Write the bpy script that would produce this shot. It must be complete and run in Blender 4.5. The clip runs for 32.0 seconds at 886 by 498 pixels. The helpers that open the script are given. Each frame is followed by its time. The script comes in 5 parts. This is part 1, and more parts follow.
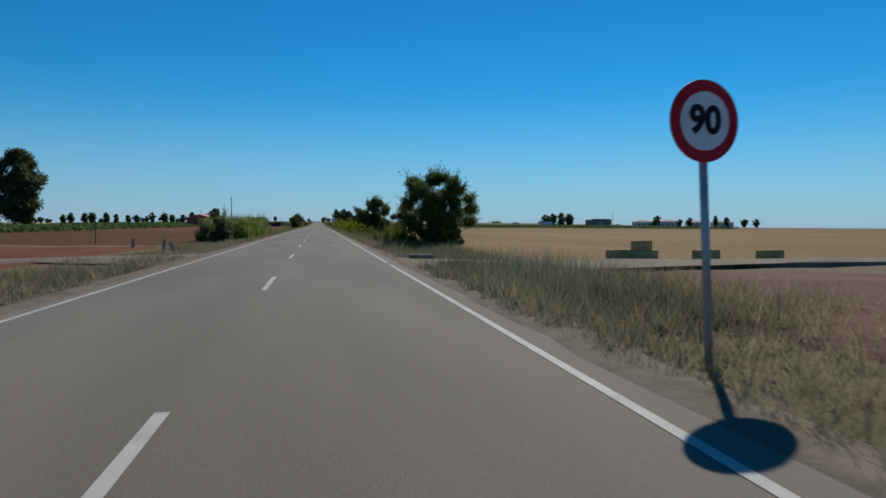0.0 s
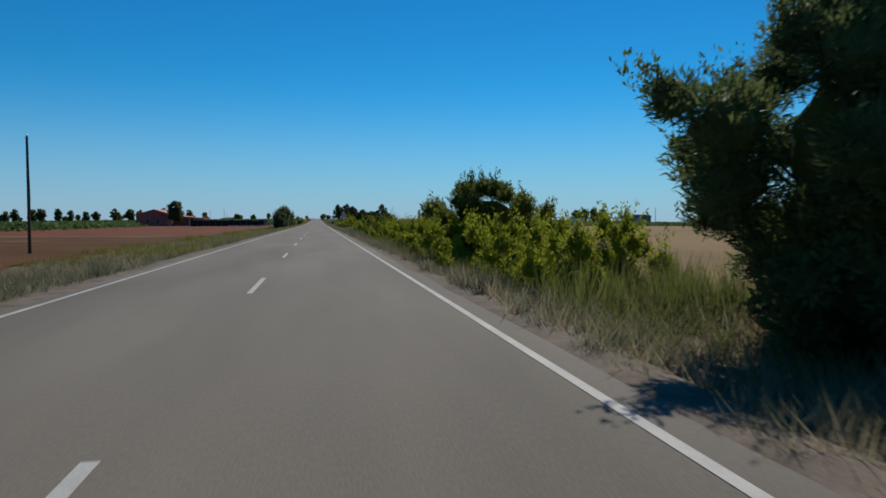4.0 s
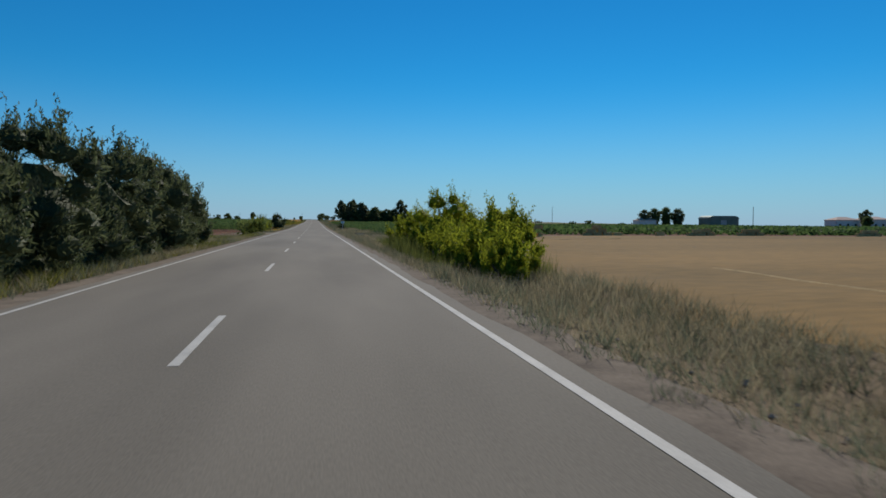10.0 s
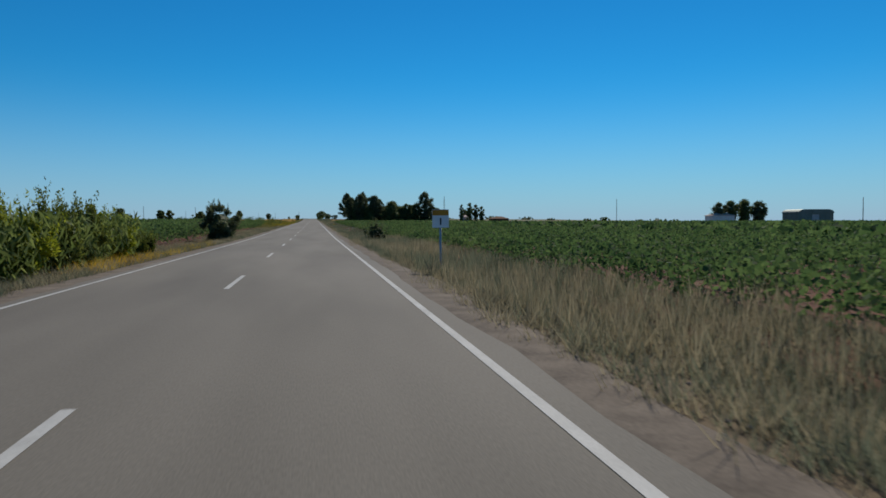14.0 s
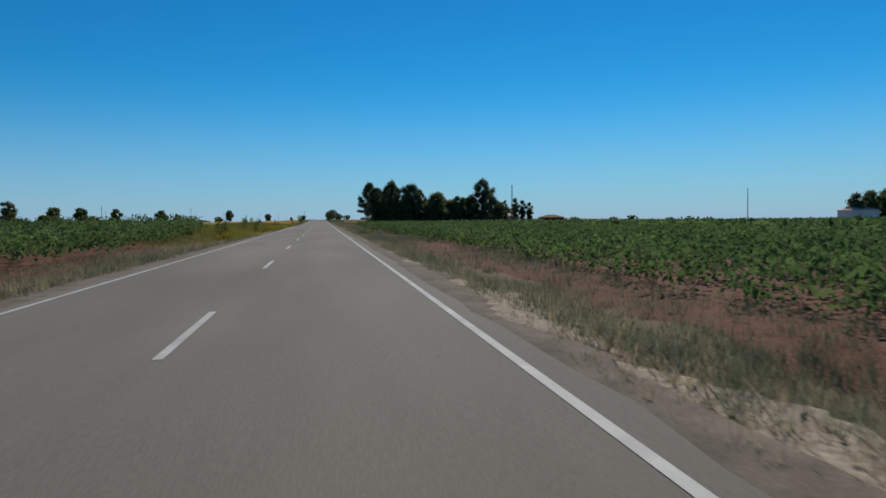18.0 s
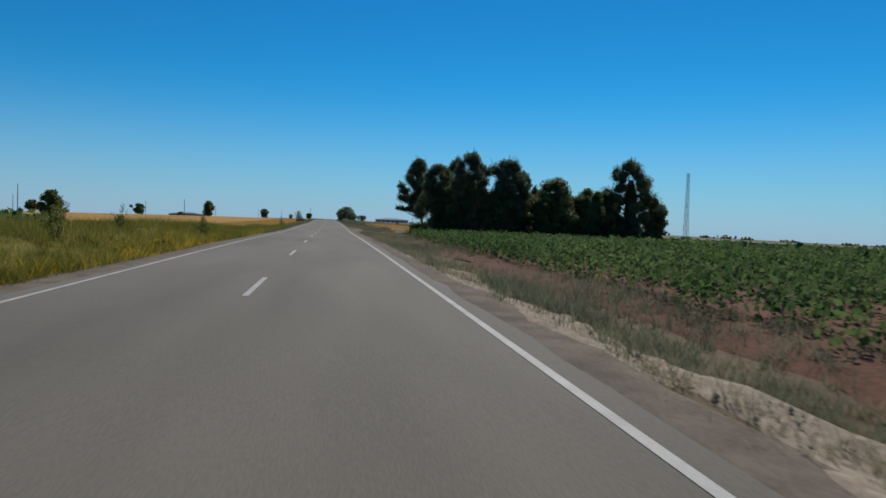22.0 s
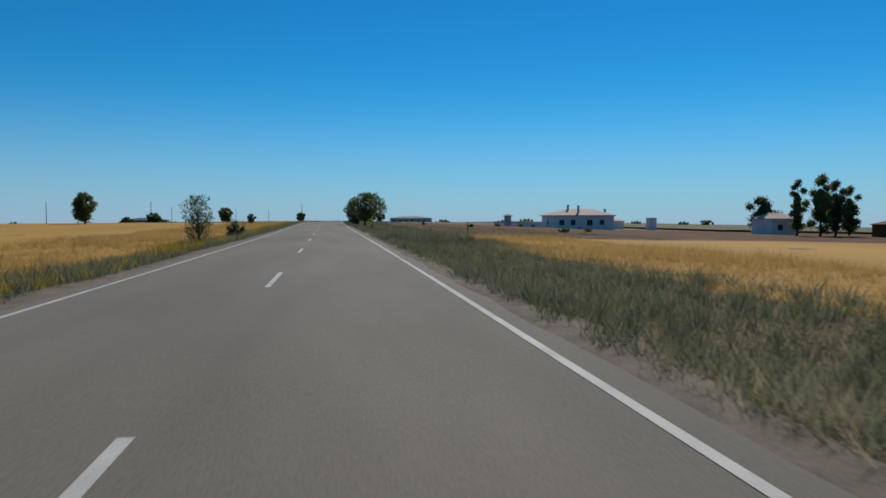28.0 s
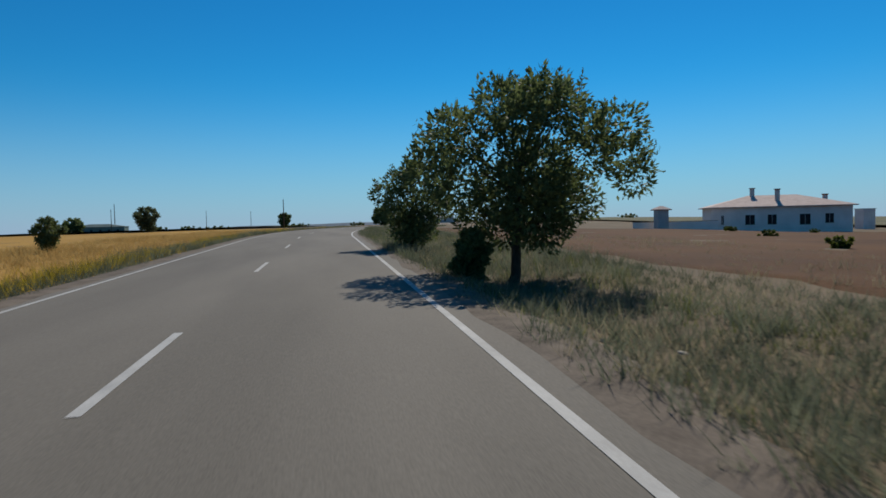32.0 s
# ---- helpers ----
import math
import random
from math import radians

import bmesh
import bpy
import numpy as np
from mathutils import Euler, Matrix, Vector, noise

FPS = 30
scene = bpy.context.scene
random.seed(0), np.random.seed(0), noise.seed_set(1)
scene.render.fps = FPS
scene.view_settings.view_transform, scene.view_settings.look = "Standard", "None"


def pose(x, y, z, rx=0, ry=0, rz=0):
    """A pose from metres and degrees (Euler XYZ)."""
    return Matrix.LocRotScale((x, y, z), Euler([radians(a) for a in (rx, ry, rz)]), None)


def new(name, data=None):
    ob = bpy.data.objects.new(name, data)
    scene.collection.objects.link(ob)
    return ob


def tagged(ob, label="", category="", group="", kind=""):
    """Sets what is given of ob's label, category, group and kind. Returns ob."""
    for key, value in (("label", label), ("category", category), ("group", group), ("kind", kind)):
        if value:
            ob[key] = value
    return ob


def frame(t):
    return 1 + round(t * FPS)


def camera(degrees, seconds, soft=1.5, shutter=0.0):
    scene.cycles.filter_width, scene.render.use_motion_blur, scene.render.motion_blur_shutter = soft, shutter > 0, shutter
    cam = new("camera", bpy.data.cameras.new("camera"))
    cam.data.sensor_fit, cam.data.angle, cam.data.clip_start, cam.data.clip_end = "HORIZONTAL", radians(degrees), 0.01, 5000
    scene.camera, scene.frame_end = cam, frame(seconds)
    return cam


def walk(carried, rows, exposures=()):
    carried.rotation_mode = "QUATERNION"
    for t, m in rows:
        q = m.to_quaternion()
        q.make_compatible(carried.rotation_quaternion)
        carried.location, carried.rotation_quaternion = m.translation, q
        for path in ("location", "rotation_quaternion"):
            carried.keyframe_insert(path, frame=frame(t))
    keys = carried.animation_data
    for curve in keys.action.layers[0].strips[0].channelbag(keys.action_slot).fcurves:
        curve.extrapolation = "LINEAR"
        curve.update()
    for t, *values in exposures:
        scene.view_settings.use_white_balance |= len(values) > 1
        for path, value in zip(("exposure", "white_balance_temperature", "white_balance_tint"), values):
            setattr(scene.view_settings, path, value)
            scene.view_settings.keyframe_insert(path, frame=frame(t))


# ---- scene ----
# A straight country road between fields, driven along +y; metres, z up.
cam = camera(66.94, 32.0, soft=1.6, shutter=0.08)
EYE = 1.38


def rise(y):
    """The height of the road: level, a gentle climb beside the vineyard and another to a crest at the bend."""
    knots = np.arange(300.0, 766.0, 5.0)
    grade = np.interp(knots, (320, 340, 396, 417, 440, 460, 480, 500), (0, 0.006, 0.006, 0.004, 0.008, 0.007, 0.004, 0))
    grade += np.interp(knots, (500, 514, 600, 650, 680, 735), (0, 0.0095, 0.0095, 0.013, 0.012, 0))
    return np.interp(np.asarray(y, float), knots, np.concatenate([[0.0], np.cumsum((grade[1:] + grade[:-1]) * 2.5)]))


def road_x(y):
    """The middle of the carriageway, which drifts a little to the left and then bends to the right."""
    y = np.asarray(y, float)
    t = np.clip((y - 570) / 40, 0, 1)
    drift = np.where(y < 610, 20 * t * t, 20 + np.clip(y - 610, 0, 80))
    bend = np.clip(y - 688, 0, None)
    return -0.0095 * drift + np.where(bend < 110, bend ** 2 / 480, 110 ** 2 / 480 + (bend - 110) * 110 / 240)


def climb(y):
    """The road's slope in degrees."""
    return math.degrees(math.atan(float(rise(y + 4) - rise(y - 4)) / 8))


# seconds, x, y, pitch, roll, yaw
DRIVE = [
    (0.0, 1.12, -1.60, -2.18, -0.19, -10.48),
    (0.5, 1.13, 8.01, -2.39, -0.19, -10.39),
    (1.0, 1.15, 17.61, -2.32, 0.10, -10.38),
    (1.5, 1.17, 27.08, -2.22, 0.02, -10.63),
    (2.0, 1.19, 36.49, -2.36, 0.18, -10.70),
    (2.5, 1.21, 45.92, -2.15, 0.02, -10.71),
    (3.0, 1.23, 55.37, -2.18, -0.01, -10.72),
    (3.5, 1.26, 64.87, -2.01, 0.02, -10.72),
    (4.0, 1.29, 74.42, -2.43, 0.04, -10.55),
    (4.5, 1.32, 84.01, -2.35, 0.22, -10.74),
    (6.5, 1.44, 123.40, -2.29, 0.08, -10.67),
    (7.0, 1.44, 133.35, -2.35, 0.32, -10.45),
    (7.5, 1.43, 143.32, -2.32, -0.20, -10.35),
    (8.0, 1.40, 153.27, -2.48, 0.18, -10.30),
    (8.5, 1.34, 163.19, -2.48, 0.39, -10.39),
    (9.0, 1.29, 173.15, -2.28, -0.16, -10.48),
    (9.5, 1.28, 183.24, -2.12, -0.28, -10.67),
    (10.0, 1.33, 193.30, -2.28, -0.21, -10.84),
    (10.5, 1.39, 203.24, -2.35, 0.03, -11.04),
    (11.0, 1.45, 213.13, -2.39, 0.22, -10.96),
    (11.5, 1.54, 223.06, -1.97, 0.36, -11.21),
    (12.0, 1.63, 233.04, -2.24, -0.31, -11.11),
    (12.5, 1.68, 243.06, -2.16, 0.58, -11.02),
    (13.0, 1.71, 253.11, -2.06, 0.27, -10.82),
    (13.5, 1.75, 263.14, -2.36, 0.41, -10.89),
    (14.0, 1.80, 273.17, -2.42, 0.35, -10.88),
    (14.5, 1.85, 283.23, -2.23, 0.42, -10.96),
    (16.5, 1.88, 324.19, -2.29, 1.26, -10.50),
    (17.0, 1.82, 334.65, -2.54, 0.72, -10.39),
    (17.5, 1.74, 345.12, -2.55, 1.21, -10.28),
    (18.0, 1.65, 355.49, -2.75, 0.91, -10.20),
    (18.5, 1.57, 365.64, -2.33, 0.85, -10.50),
    (19.0, 1.52, 375.71, -2.46, 0.41, -10.69),
    (19.5, 1.52, 385.80, -2.38, 0.66, -10.75),
    (20.0, 1.56, 396.03, -2.23, -0.21, -10.70),
    (20.5, 1.62, 406.63, -1.90, -0.25, -10.41),
    (21.0, 1.63, 417.31, -1.91, -0.74, -9.99),
    (21.5, 1.53, 427.91, -2.07, -1.09, -9.44),
    (22.0, 1.40, 438.35, -2.39, -1.97, -9.45),
    (22.5, 1.27, 448.61, -1.83, -0.63, -9.38),
    (23.0, 1.17, 458.72, -2.30, -0.83, -9.53),
    (23.5, 1.07, 468.83, -2.16, -1.06, -9.69),
    (24.0, 1.02, 478.87, -2.25, -1.12, -9.97),
    (24.5, 0.99, 488.76, -2.62, -0.68, -9.89),
    (25.0, 1.04, 498.52, -2.09, -0.76, -10.43),
    (25.5, 1.14, 509.17, -2.37, -1.59, -10.10),
    (26.0, 1.24, 519.90, -2.48, -0.51, -10.00),
    (26.5, 1.29, 530.55, -2.70, -0.64, -9.68),
    (28.5, 1.29, 572.02, -2.83, 0.41, -9.17),
    (29.0, 1.39, 582.62, -2.88, 0.91, -9.48),
    (29.5, 1.52, 593.25, -3.00, 0.67, -9.75),
    (30.0, 1.60, 603.83, -2.86, 1.08, -9.84),
    (30.5, 1.67, 614.33, -3.21, 1.13, -9.50),
    (31.0, 1.78, 624.62, -3.02, 1.25, -9.26),
    (31.5, 1.89, 634.67, -3.00, 1.14, -9.16),
    (32.0, 1.85, 644.87, -3.13, 1.30, -9.22),
]
walk(cam, [(t, pose(x + float(road_x(y)), y, EYE + float(rise(y)) + float(np.interp(y, (560, 600), (0, 0.04))), 90 + p + climb(y), r, w)) for t, x, y, p, r, w in DRIVE])

# ---- sky and sun ----
SUN_EL, SUN_AZ = radians(38.8), radians(27)
world = bpy.data.worlds.new("sky")
scene.world = world
world.use_nodes = True
wn = world.node_tree
sky = wn.nodes.new("ShaderNodeTexSky")
sky.sky_type, sky.sun_disc = "NISHITA", False
sky.sun_elevation, sky.sun_rotation = SUN_EL, SUN_AZ
sky.air_density, sky.dust_density, sky.ozone_density = 0.95, 0.0, 10.0
deep = wn.nodes.new("ShaderNodeHueSaturation")
deep.inputs["Saturation"].default_value = 1.16
wn.links.new(sky.outputs[0], deep.inputs["Color"])
tint = wn.nodes.new("ShaderNodeMix")
tint.data_type, tint.blend_type = "RGBA", "MULTIPLY"
tint.inputs[0].default_value, tint.inputs[7].default_value = 1.0, (0.345, 0.95, 0.88, 1)
wn.links.new(deep.outputs[0], tint.inputs[6])
# pale summer haze that thins out upwards from the horizon
way = wn.nodes.new("ShaderNodeTexCoord")
split = wn.nodes.new("ShaderNodeSeparateXYZ")
wn.links.new(way.outputs["Generated"], split.inputs[0])
fade = wn.nodes.new("ShaderNodeMapRange")
fade.interpolation_type = "SMOOTHERSTEP"
fade.inputs[1].default_value, fade.inputs[2].default_value = -0.13, 0.235
fade.inputs[3].default_value, fade.inputs[4].default_value = 1.0, 0.0
wn.links.new(split.outputs[2], fade.inputs[0])
haze = wn.nodes.new("ShaderNodeMix")
haze.data_type = "RGBA"
haze.inputs[7].default_value = (3.5, 4.12, 6.35, 1)
wn.links.new(fade.outputs[0], haze.inputs[0])
wn.links.new(tint.outputs[2], haze.inputs[6])
wn.links.new(haze.outputs[2], wn.nodes["Background"].inputs[0])
wn.nodes["Background"].inputs[1].default_value = 0.09
sun = new("sun", bpy.data.lights.new("sun", "SUN"))
sun.data.energy, sun.data.angle, sun.data.color = 4.2, radians(0.5), (1.0, 0.94, 0.84)
toward = Vector((math.sin(SUN_AZ) * math.cos(SUN_EL), math.cos(SUN_AZ) * math.cos(SUN_EL), math.sin(SUN_EL)))
sun.matrix_world = toward.to_track_quat("Z", "Y").to_matrix().to_4x4()
scene.view_settings.exposure = 0.06

# ---- materials ----
MATS = {}


def material(name, a, b, scale=4.0, fine=60.0, rough=0.85, bump=0.3, depth=0.01, metal=0.0, island=0.0, obj=0.0,
             leaf=0.0, spread=0.5, gloss=0.08, stretch=(1, 1, 1)):
    """Two base colours mixed by a broad and a fine noise; island and obj: how far pieces or objects differ; leaf: light let through."""
    if name in MATS:
        return MATS[name]
    m = bpy.data.materials.new(name)
    m.use_nodes = True
    t = m.node_tree
    n, l = t.nodes, t.links
    bsdf = n["Principled BSDF"]
    co = n.new("ShaderNodeNewGeometry")
    mp = n.new("ShaderNodeMapping")
    mp.inputs["Scale"].default_value = stretch
    l.new(co.outputs["Position"], mp.inputs["Vector"])

    def nz(s, d):
        x = n.new("ShaderNodeTexNoise")
        x.inputs["Scale"].default_value, x.inputs["Detail"].default_value = s, d
        l.new(mp.outputs[0], x.inputs["Vector"])
        return x
    n1, n2 = nz(1.0 / scale, 5), nz(fine, 3)
    add = n.new("ShaderNodeMath")
    add.operation = "MULTIPLY_ADD"
    l.new(n2.outputs[0], add.inputs[0])
    add.inputs[1].default_value = 0.6
    l.new(n1.outputs[0], add.inputs[2])
    top = add
    if island or obj:
        inf = n.new("ShaderNodeObjectInfo")
        for src, amount in ((co.outputs["Random Per Island"], island), (inf.outputs["Random"], obj)):
            if amount:
                ad = n.new("ShaderNodeMath")
                ad.operation = "MULTIPLY_ADD"
                l.new(src, ad.inputs[0])
                ad.inputs[1].default_value = amount
                l.new(top.outputs[0], ad.inputs[2])
                top = ad
    rg = n.new("ShaderNodeMapRange")
    mid = 0.8 + (island + obj) / 2
    rg.inputs[1].default_value, rg.inputs[2].default_value = mid - spread / 2, mid + spread / 2
    l.new(top.outputs[0], rg.inputs[0])
    mx = n.new("ShaderNodeMix")
    mx.data_type = "RGBA"
    mx.inputs[6].default_value, mx.inputs[7].default_value = (*a, 1), (*b, 1)
    l.new(rg.outputs[0], mx.inputs[0])
    l.new(mx.outputs[2], bsdf.inputs["Base Color"])
    bsdf.inputs["Roughness"].default_value, bsdf.inputs["Metallic"].default_value = rough, metal
    bsdf.inputs["Specular IOR Level"].default_value = gloss
    if bump:
        bp = n.new("ShaderNodeBump")
        bp.inputs["Strength"].default_value, bp.inputs["Distance"].default_value = bump, depth
        l.new(add.outputs[0], bp.inputs["Height"])
        l.new(bp.outputs[0], bsdf.inputs["Normal"])
    if leaf:
        tr = n.new("ShaderNodeBsdfTranslucent")
        l.new(mx.outputs[2], tr.inputs[0])
        ms = n.new("ShaderNodeMixShader")
        ms.inputs[0].default_value = leaf
        l.new(bsdf.outputs[0], ms.inputs[1])
        l.new(tr.outputs[0], ms.inputs[2])
        l.new(ms.outputs[0], n["Material Output"].inputs["Surface"])
    MATS[name] = m
    return m


ASPHALT = material("worn_asphalt", (0.104, 0.092, 0.074), (0.170, 0.151, 0.122), 2.2, 70, 0.9, 0.4, 0.005, spread=0.5, stretch=(1, 0.18, 1), gloss=0.2)
PAINT = material("road_paint", (0.30, 0.29, 0.265), (0.48, 0.465, 0.43), 0.7, 40, 0.7, 0.2, 0.002, spread=0.6)
GRAVEL = material("verge_gravel", (0.098, 0.078, 0.06), (0.185, 0.15, 0.115), 0.5, 22, 0.95, 0.5, 0.012, spread=0.5)
EARTH = material("dry_earth", (0.095, 0.07, 0.042), (0.175, 0.13, 0.08), 7, 6, 0.95, 0.5, 0.03)
STUBBLE = material("stubble_field", (0.130, 0.084, 0.029), (0.232, 0.144, 0.053), 16, 3, 0.95, 0.6, 0.05, stretch=(1, 0.25, 1))
PALE_STUBBLE = material("pale_stubble_field", (0.105, 0.072, 0.028), (0.23, 0.140, 0.050), 16, 3, 0.95, 0.6, 0.05, stretch=(0.4, 1, 1))
WHEAT = material("ripe_barley_field", (0.29, 0.165, 0.04), (0.40, 0.235, 0.06), 12, 7, 0.95, 0.6, 0.06, stretch=(1, 0.3, 1))
RED_BROWN = material("red_brown_soil", (0.085, 0.037, 0.022), (0.145, 0.068, 0.041), 2, 8, 0.95, 0.8, 0.05)
RED_SOIL = material("red_ploughed_soil", (0.10, 0.032, 0.016), (0.175, 0.062, 0.03), 3, 4, 0.95, 0.8, 0.06)
BROWN_SOIL = material("brown_ploughed_soil", (0.085, 0.042, 0.03), (0.15, 0.08, 0.055), 3, 4, 0.95, 0.8, 0.06)
RUSTY_GRASS = material("rusty_dry_grassland", (0.063, 0.027, 0.0088), (0.113, 0.050, 0.016), 6, 5, 0.95, 0.6, 0.05)
PLAIN = material("far_farmland", (0.07, 0.076, 0.04), (0.15, 0.132, 0.07), 90, 0.1, 0.95, 0.0)
MEADOW = material("flowering_meadow", (0.10, 0.10, 0.022), (0.20, 0.16, 0.04), 3, 6, 0.95, 0.5, 0.04)
DUST = material("dusty_track", (0.145, 0.115, 0.085), (0.225, 0.18, 0.135), 2, 20, 0.95, 0.4, 0.015)
APRON = material("worn_concrete_apron", (0.126, 0.105, 0.077), (0.221, 0.186, 0.139), 1.6, 18, 0.95, 0.4, 0.012)
SWATH = material("pale_straw_swath", (0.20, 0.14, 0.066), (0.34, 0.25, 0.125), 1.0, 9, 0.95, 0.7, 0.04)
SAND = material("pale_sand", (0.19, 0.15, 0.11), (0.34, 0.275, 0.205), 0.25, 14, 0.95, 0.9, 0.04)
CONCRETE = material("weathered_concrete", (0.21, 0.175, 0.135), (0.40, 0.34, 0.27), 0.5, 30, 0.9, 0.4, 0.01)
# blue grey imitates distance haze, put into the hills' base colour
RIDGE = material("far_hills_haze_tint", (0.10, 0.13, 0.16), (0.15, 0.18, 0.21), 300, 0.02, 1.0, 0.0)
BARK = material("grey_brown_bark", (0.045, 0.035, 0.027), (0.11, 0.085, 0.065), 0.3, 25, 0.95, 0.8, 0.03, stretch=(1, 1, 0.3))
PINE = material("pine_needles", (0.064, 0.080, 0.042), (0.148, 0.170, 0.086), 1.5, 3, 0.7, 0, island=0.5, leaf=0.5)
ELM = material("elm_leaves", (0.062, 0.088, 0.03), (0.145, 0.180, 0.06), 1.2, 3, 0.6, 0, island=0.5, leaf=0.5, gloss=0.15)
OAK = material("almond_leaves", (0.066, 0.088, 0.031), (0.150, 0.180, 0.066), 1.2, 3, 0.6, 0, island=0.5, leaf=0.5, gloss=0.15)
WILLOW = material("grey_green_leaves", (0.058, 0.074, 0.032), (0.138, 0.158, 0.076), 1.2, 3, 0.6, 0, island=0.5, leaf=0.5, gloss=0.15)
BROOM = material("bright_shrub_leaves", (0.12, 0.15, 0.012), (0.32, 0.34, 0.03), 1.2, 3, 0.7, 0, island=0.5, leaf=0.5)
HEDGE = material("dull_shrub_leaves", (0.06, 0.078, 0.016), (0.17, 0.19, 0.035), 1.2, 3, 0.7, 0, island=0.5, leaf=0.5)
REED = material("cane_leaves", (0.075, 0.11, 0.028), (0.21, 0.25, 0.075), 1.0, 3, 0.6, 0, island=0.5, leaf=0.5)
VINE = material("vine_leaves", (0.048, 0.093, 0.030), (0.113, 0.168, 0.054), 6, 3, 0.8, 0, island=0.4, leaf=0.5, gloss=0.1)
DRY = material("dry_grass", (0.175, 0.150, 0.092), (0.335, 0.285, 0.178), 4, 3, 0.9, 0, island=0.5, leaf=0.5)
GREYGRASS = material("grey_green_grass", (0.074, 0.083, 0.052), (0.182, 0.194, 0.125), 3, 3, 0.9, 0, island=0.5, leaf=0.5)
GREENGRASS = material("green_weeds", (0.06, 0.075, 0.02), (0.17, 0.185, 0.05), 3, 3, 0.8, 0, island=0.5, leaf=0.5)
MEADOWGRASS = material("yellow_green_meadow", (0.085, 0.095, 0.018), (0.23, 0.215, 0.05), 3, 3, 0.85, 0, island=0.5, leaf=0.5)
BROOMGOLD = material("golden_broom", (0.16, 0.125, 0.018), (0.46, 0.33, 0.03), 1.5, 3, 0.8, 0, island=0.6, leaf=0.5)
FLOWER = material("yellow_flowers", (0.42, 0.25, 0.02), (0.62, 0.42, 0.04), 2, 3, 0.8, 0, island=0.4, leaf=0.5)
BARLEY = material("barley_stalks", (0.33, 0.21, 0.07), (0.52, 0.355, 0.135), 4, 3, 0.9, 0, island=0.5, leaf=0.5)
STRAW = material("baled_straw", (0.36, 0.23, 0.10), (0.60, 0.42, 0.20), 0.3, 40, 0.95, 0.8, 0.02, obj=0.3)
WOOD = material("weathered_wood", (0.06, 0.048, 0.038), (0.14, 0.115, 0.09), 0.4, 30, 0.9, 0.5, 0.01, stretch=(1, 1, 0.15))
POST_WOOD = material("pale_post_wood", (0.16, 0.13, 0.10), (0.30, 0.25, 0.20), 0.4, 30, 0.9, 0.5, 0.01, stretch=(1, 1, 0.15))
STEEL = material("galvanised_steel", (0.28, 0.28, 0.29), (0.42, 0.42, 0.43), 0.3, 30, 0.5, 0.1, 0.002, metal=0.6)
CAR_PAINT = material("dark_blue_car_paint", (0.012, 0.018, 0.075), (0.018, 0.026, 0.10), 1.5, 40, 0.3, 0.0, gloss=0.5)
GLASS = material("car_glass", (0.015, 0.017, 0.02), (0.03, 0.032, 0.035), 1.0, 20, 0.08, 0.0, gloss=0.5)
TYRE = material("tyre_rubber", (0.012, 0.012, 0.012), (0.03, 0.03, 0.03), 0.2, 40, 0.9, 0.2, 0.003)
RUST = material("rusty_steel", (0.10, 0.045, 0.025), (0.20, 0.09, 0.05), 0.2, 30, 0.85, 0.3, 0.004)
SIGN_RED = material("sign_red", (0.42, 0.018, 0.03), (0.52, 0.03, 0.045), 0.3, 30, 0.5, 0.0)
SIGN_WHITE = material("sign_white", (0.66, 0.66, 0.67), (0.78, 0.78, 0.78), 0.3, 30, 0.5, 0.0)
SIGN_ORANGE = material("sign_orange", (0.40, 0.16, 0.02), (0.52, 0.24, 0.04), 0.3, 30, 0.5, 0.0)
SIGN_BLACK = material("sign_black", (0.012, 0.012, 0.014), (0.025, 0.025, 0.028), 0.3, 30, 0.5, 0.0)
RED_WALL = material("red_render", (0.38, 0.080, 0.070), (0.50, 0.13, 0.11), 1.5, 12, 0.9, 0.3, 0.01)
RED_TILE = material("clay_tiles", (0.36, 0.17, 0.11), (0.50, 0.27, 0.19), 0.8, 10, 0.85, 0.4, 0.01, obj=0.3)
PINK_TILE = material("faded_clay_tiles", (0.42, 0.31, 0.26), (0.56, 0.44, 0.38), 0.8, 10, 0.85, 0.4, 0.01, obj=0.3)
WHITE_WALL = material("whitewashed_wall", (0.68, 0.575, 0.52), (0.83, 0.73, 0.67), 1.5, 12, 0.9, 0.2, 0.006)
GREY_WALL = material("grey_block_wall", (0.35, 0.34, 0.33), (0.5, 0.49, 0.47), 1.5, 12, 0.9, 0.3, 0.006)
BRICK = material("red_brick", (0.20, 0.06, 0.04), (0.32, 0.11, 0.07), 0.4, 20, 0.9, 0.5, 0.01, obj=0.4)
DARK = material("dark_opening", (0.012, 0.012, 0.014), (0.03, 0.03, 0.032), 0.5, 20, 0.3, 0.0)
SHED_STEEL = material("grey_green_sheeting", (0.12, 0.155, 0.135), (0.19, 0.225, 0.20), 3, 8, 0.6, 0.2, 0.01, metal=0.2)
NETTING = material("dark_netting", (0.014, 0.014, 0.016), (0.035, 0.033, 0.033), 0.3, 30, 0.9, 0.4, 0.01)


# ---- builders ----
def mesh_of(name, verts, faces, mat, smooth=False):
    """A mesh from an array of places and an array of faces that all have the same number of corners."""
    me = bpy.data.meshes.new(name)
    verts, faces = np.asarray(verts, np.float32), np.asarray(faces, np.int32)
    k = faces.shape[1]
    me.vertices.add(len(verts))
    me.vertices.foreach_set("co", verts.ravel())
    me.loops.add(faces.size)
    me.loops.foreach_set("vertex_index", faces.ravel())
    me.polygons.add(len(faces))
    me.polygons.foreach_set("loop_start", np.arange(0, faces.size, k, dtype=np.int32))
    me.polygons.foreach_set("use_smooth", np.full(len(faces), smooth))
    me.update(calc_edges=True)
    me.materials.append(mat)
    return me


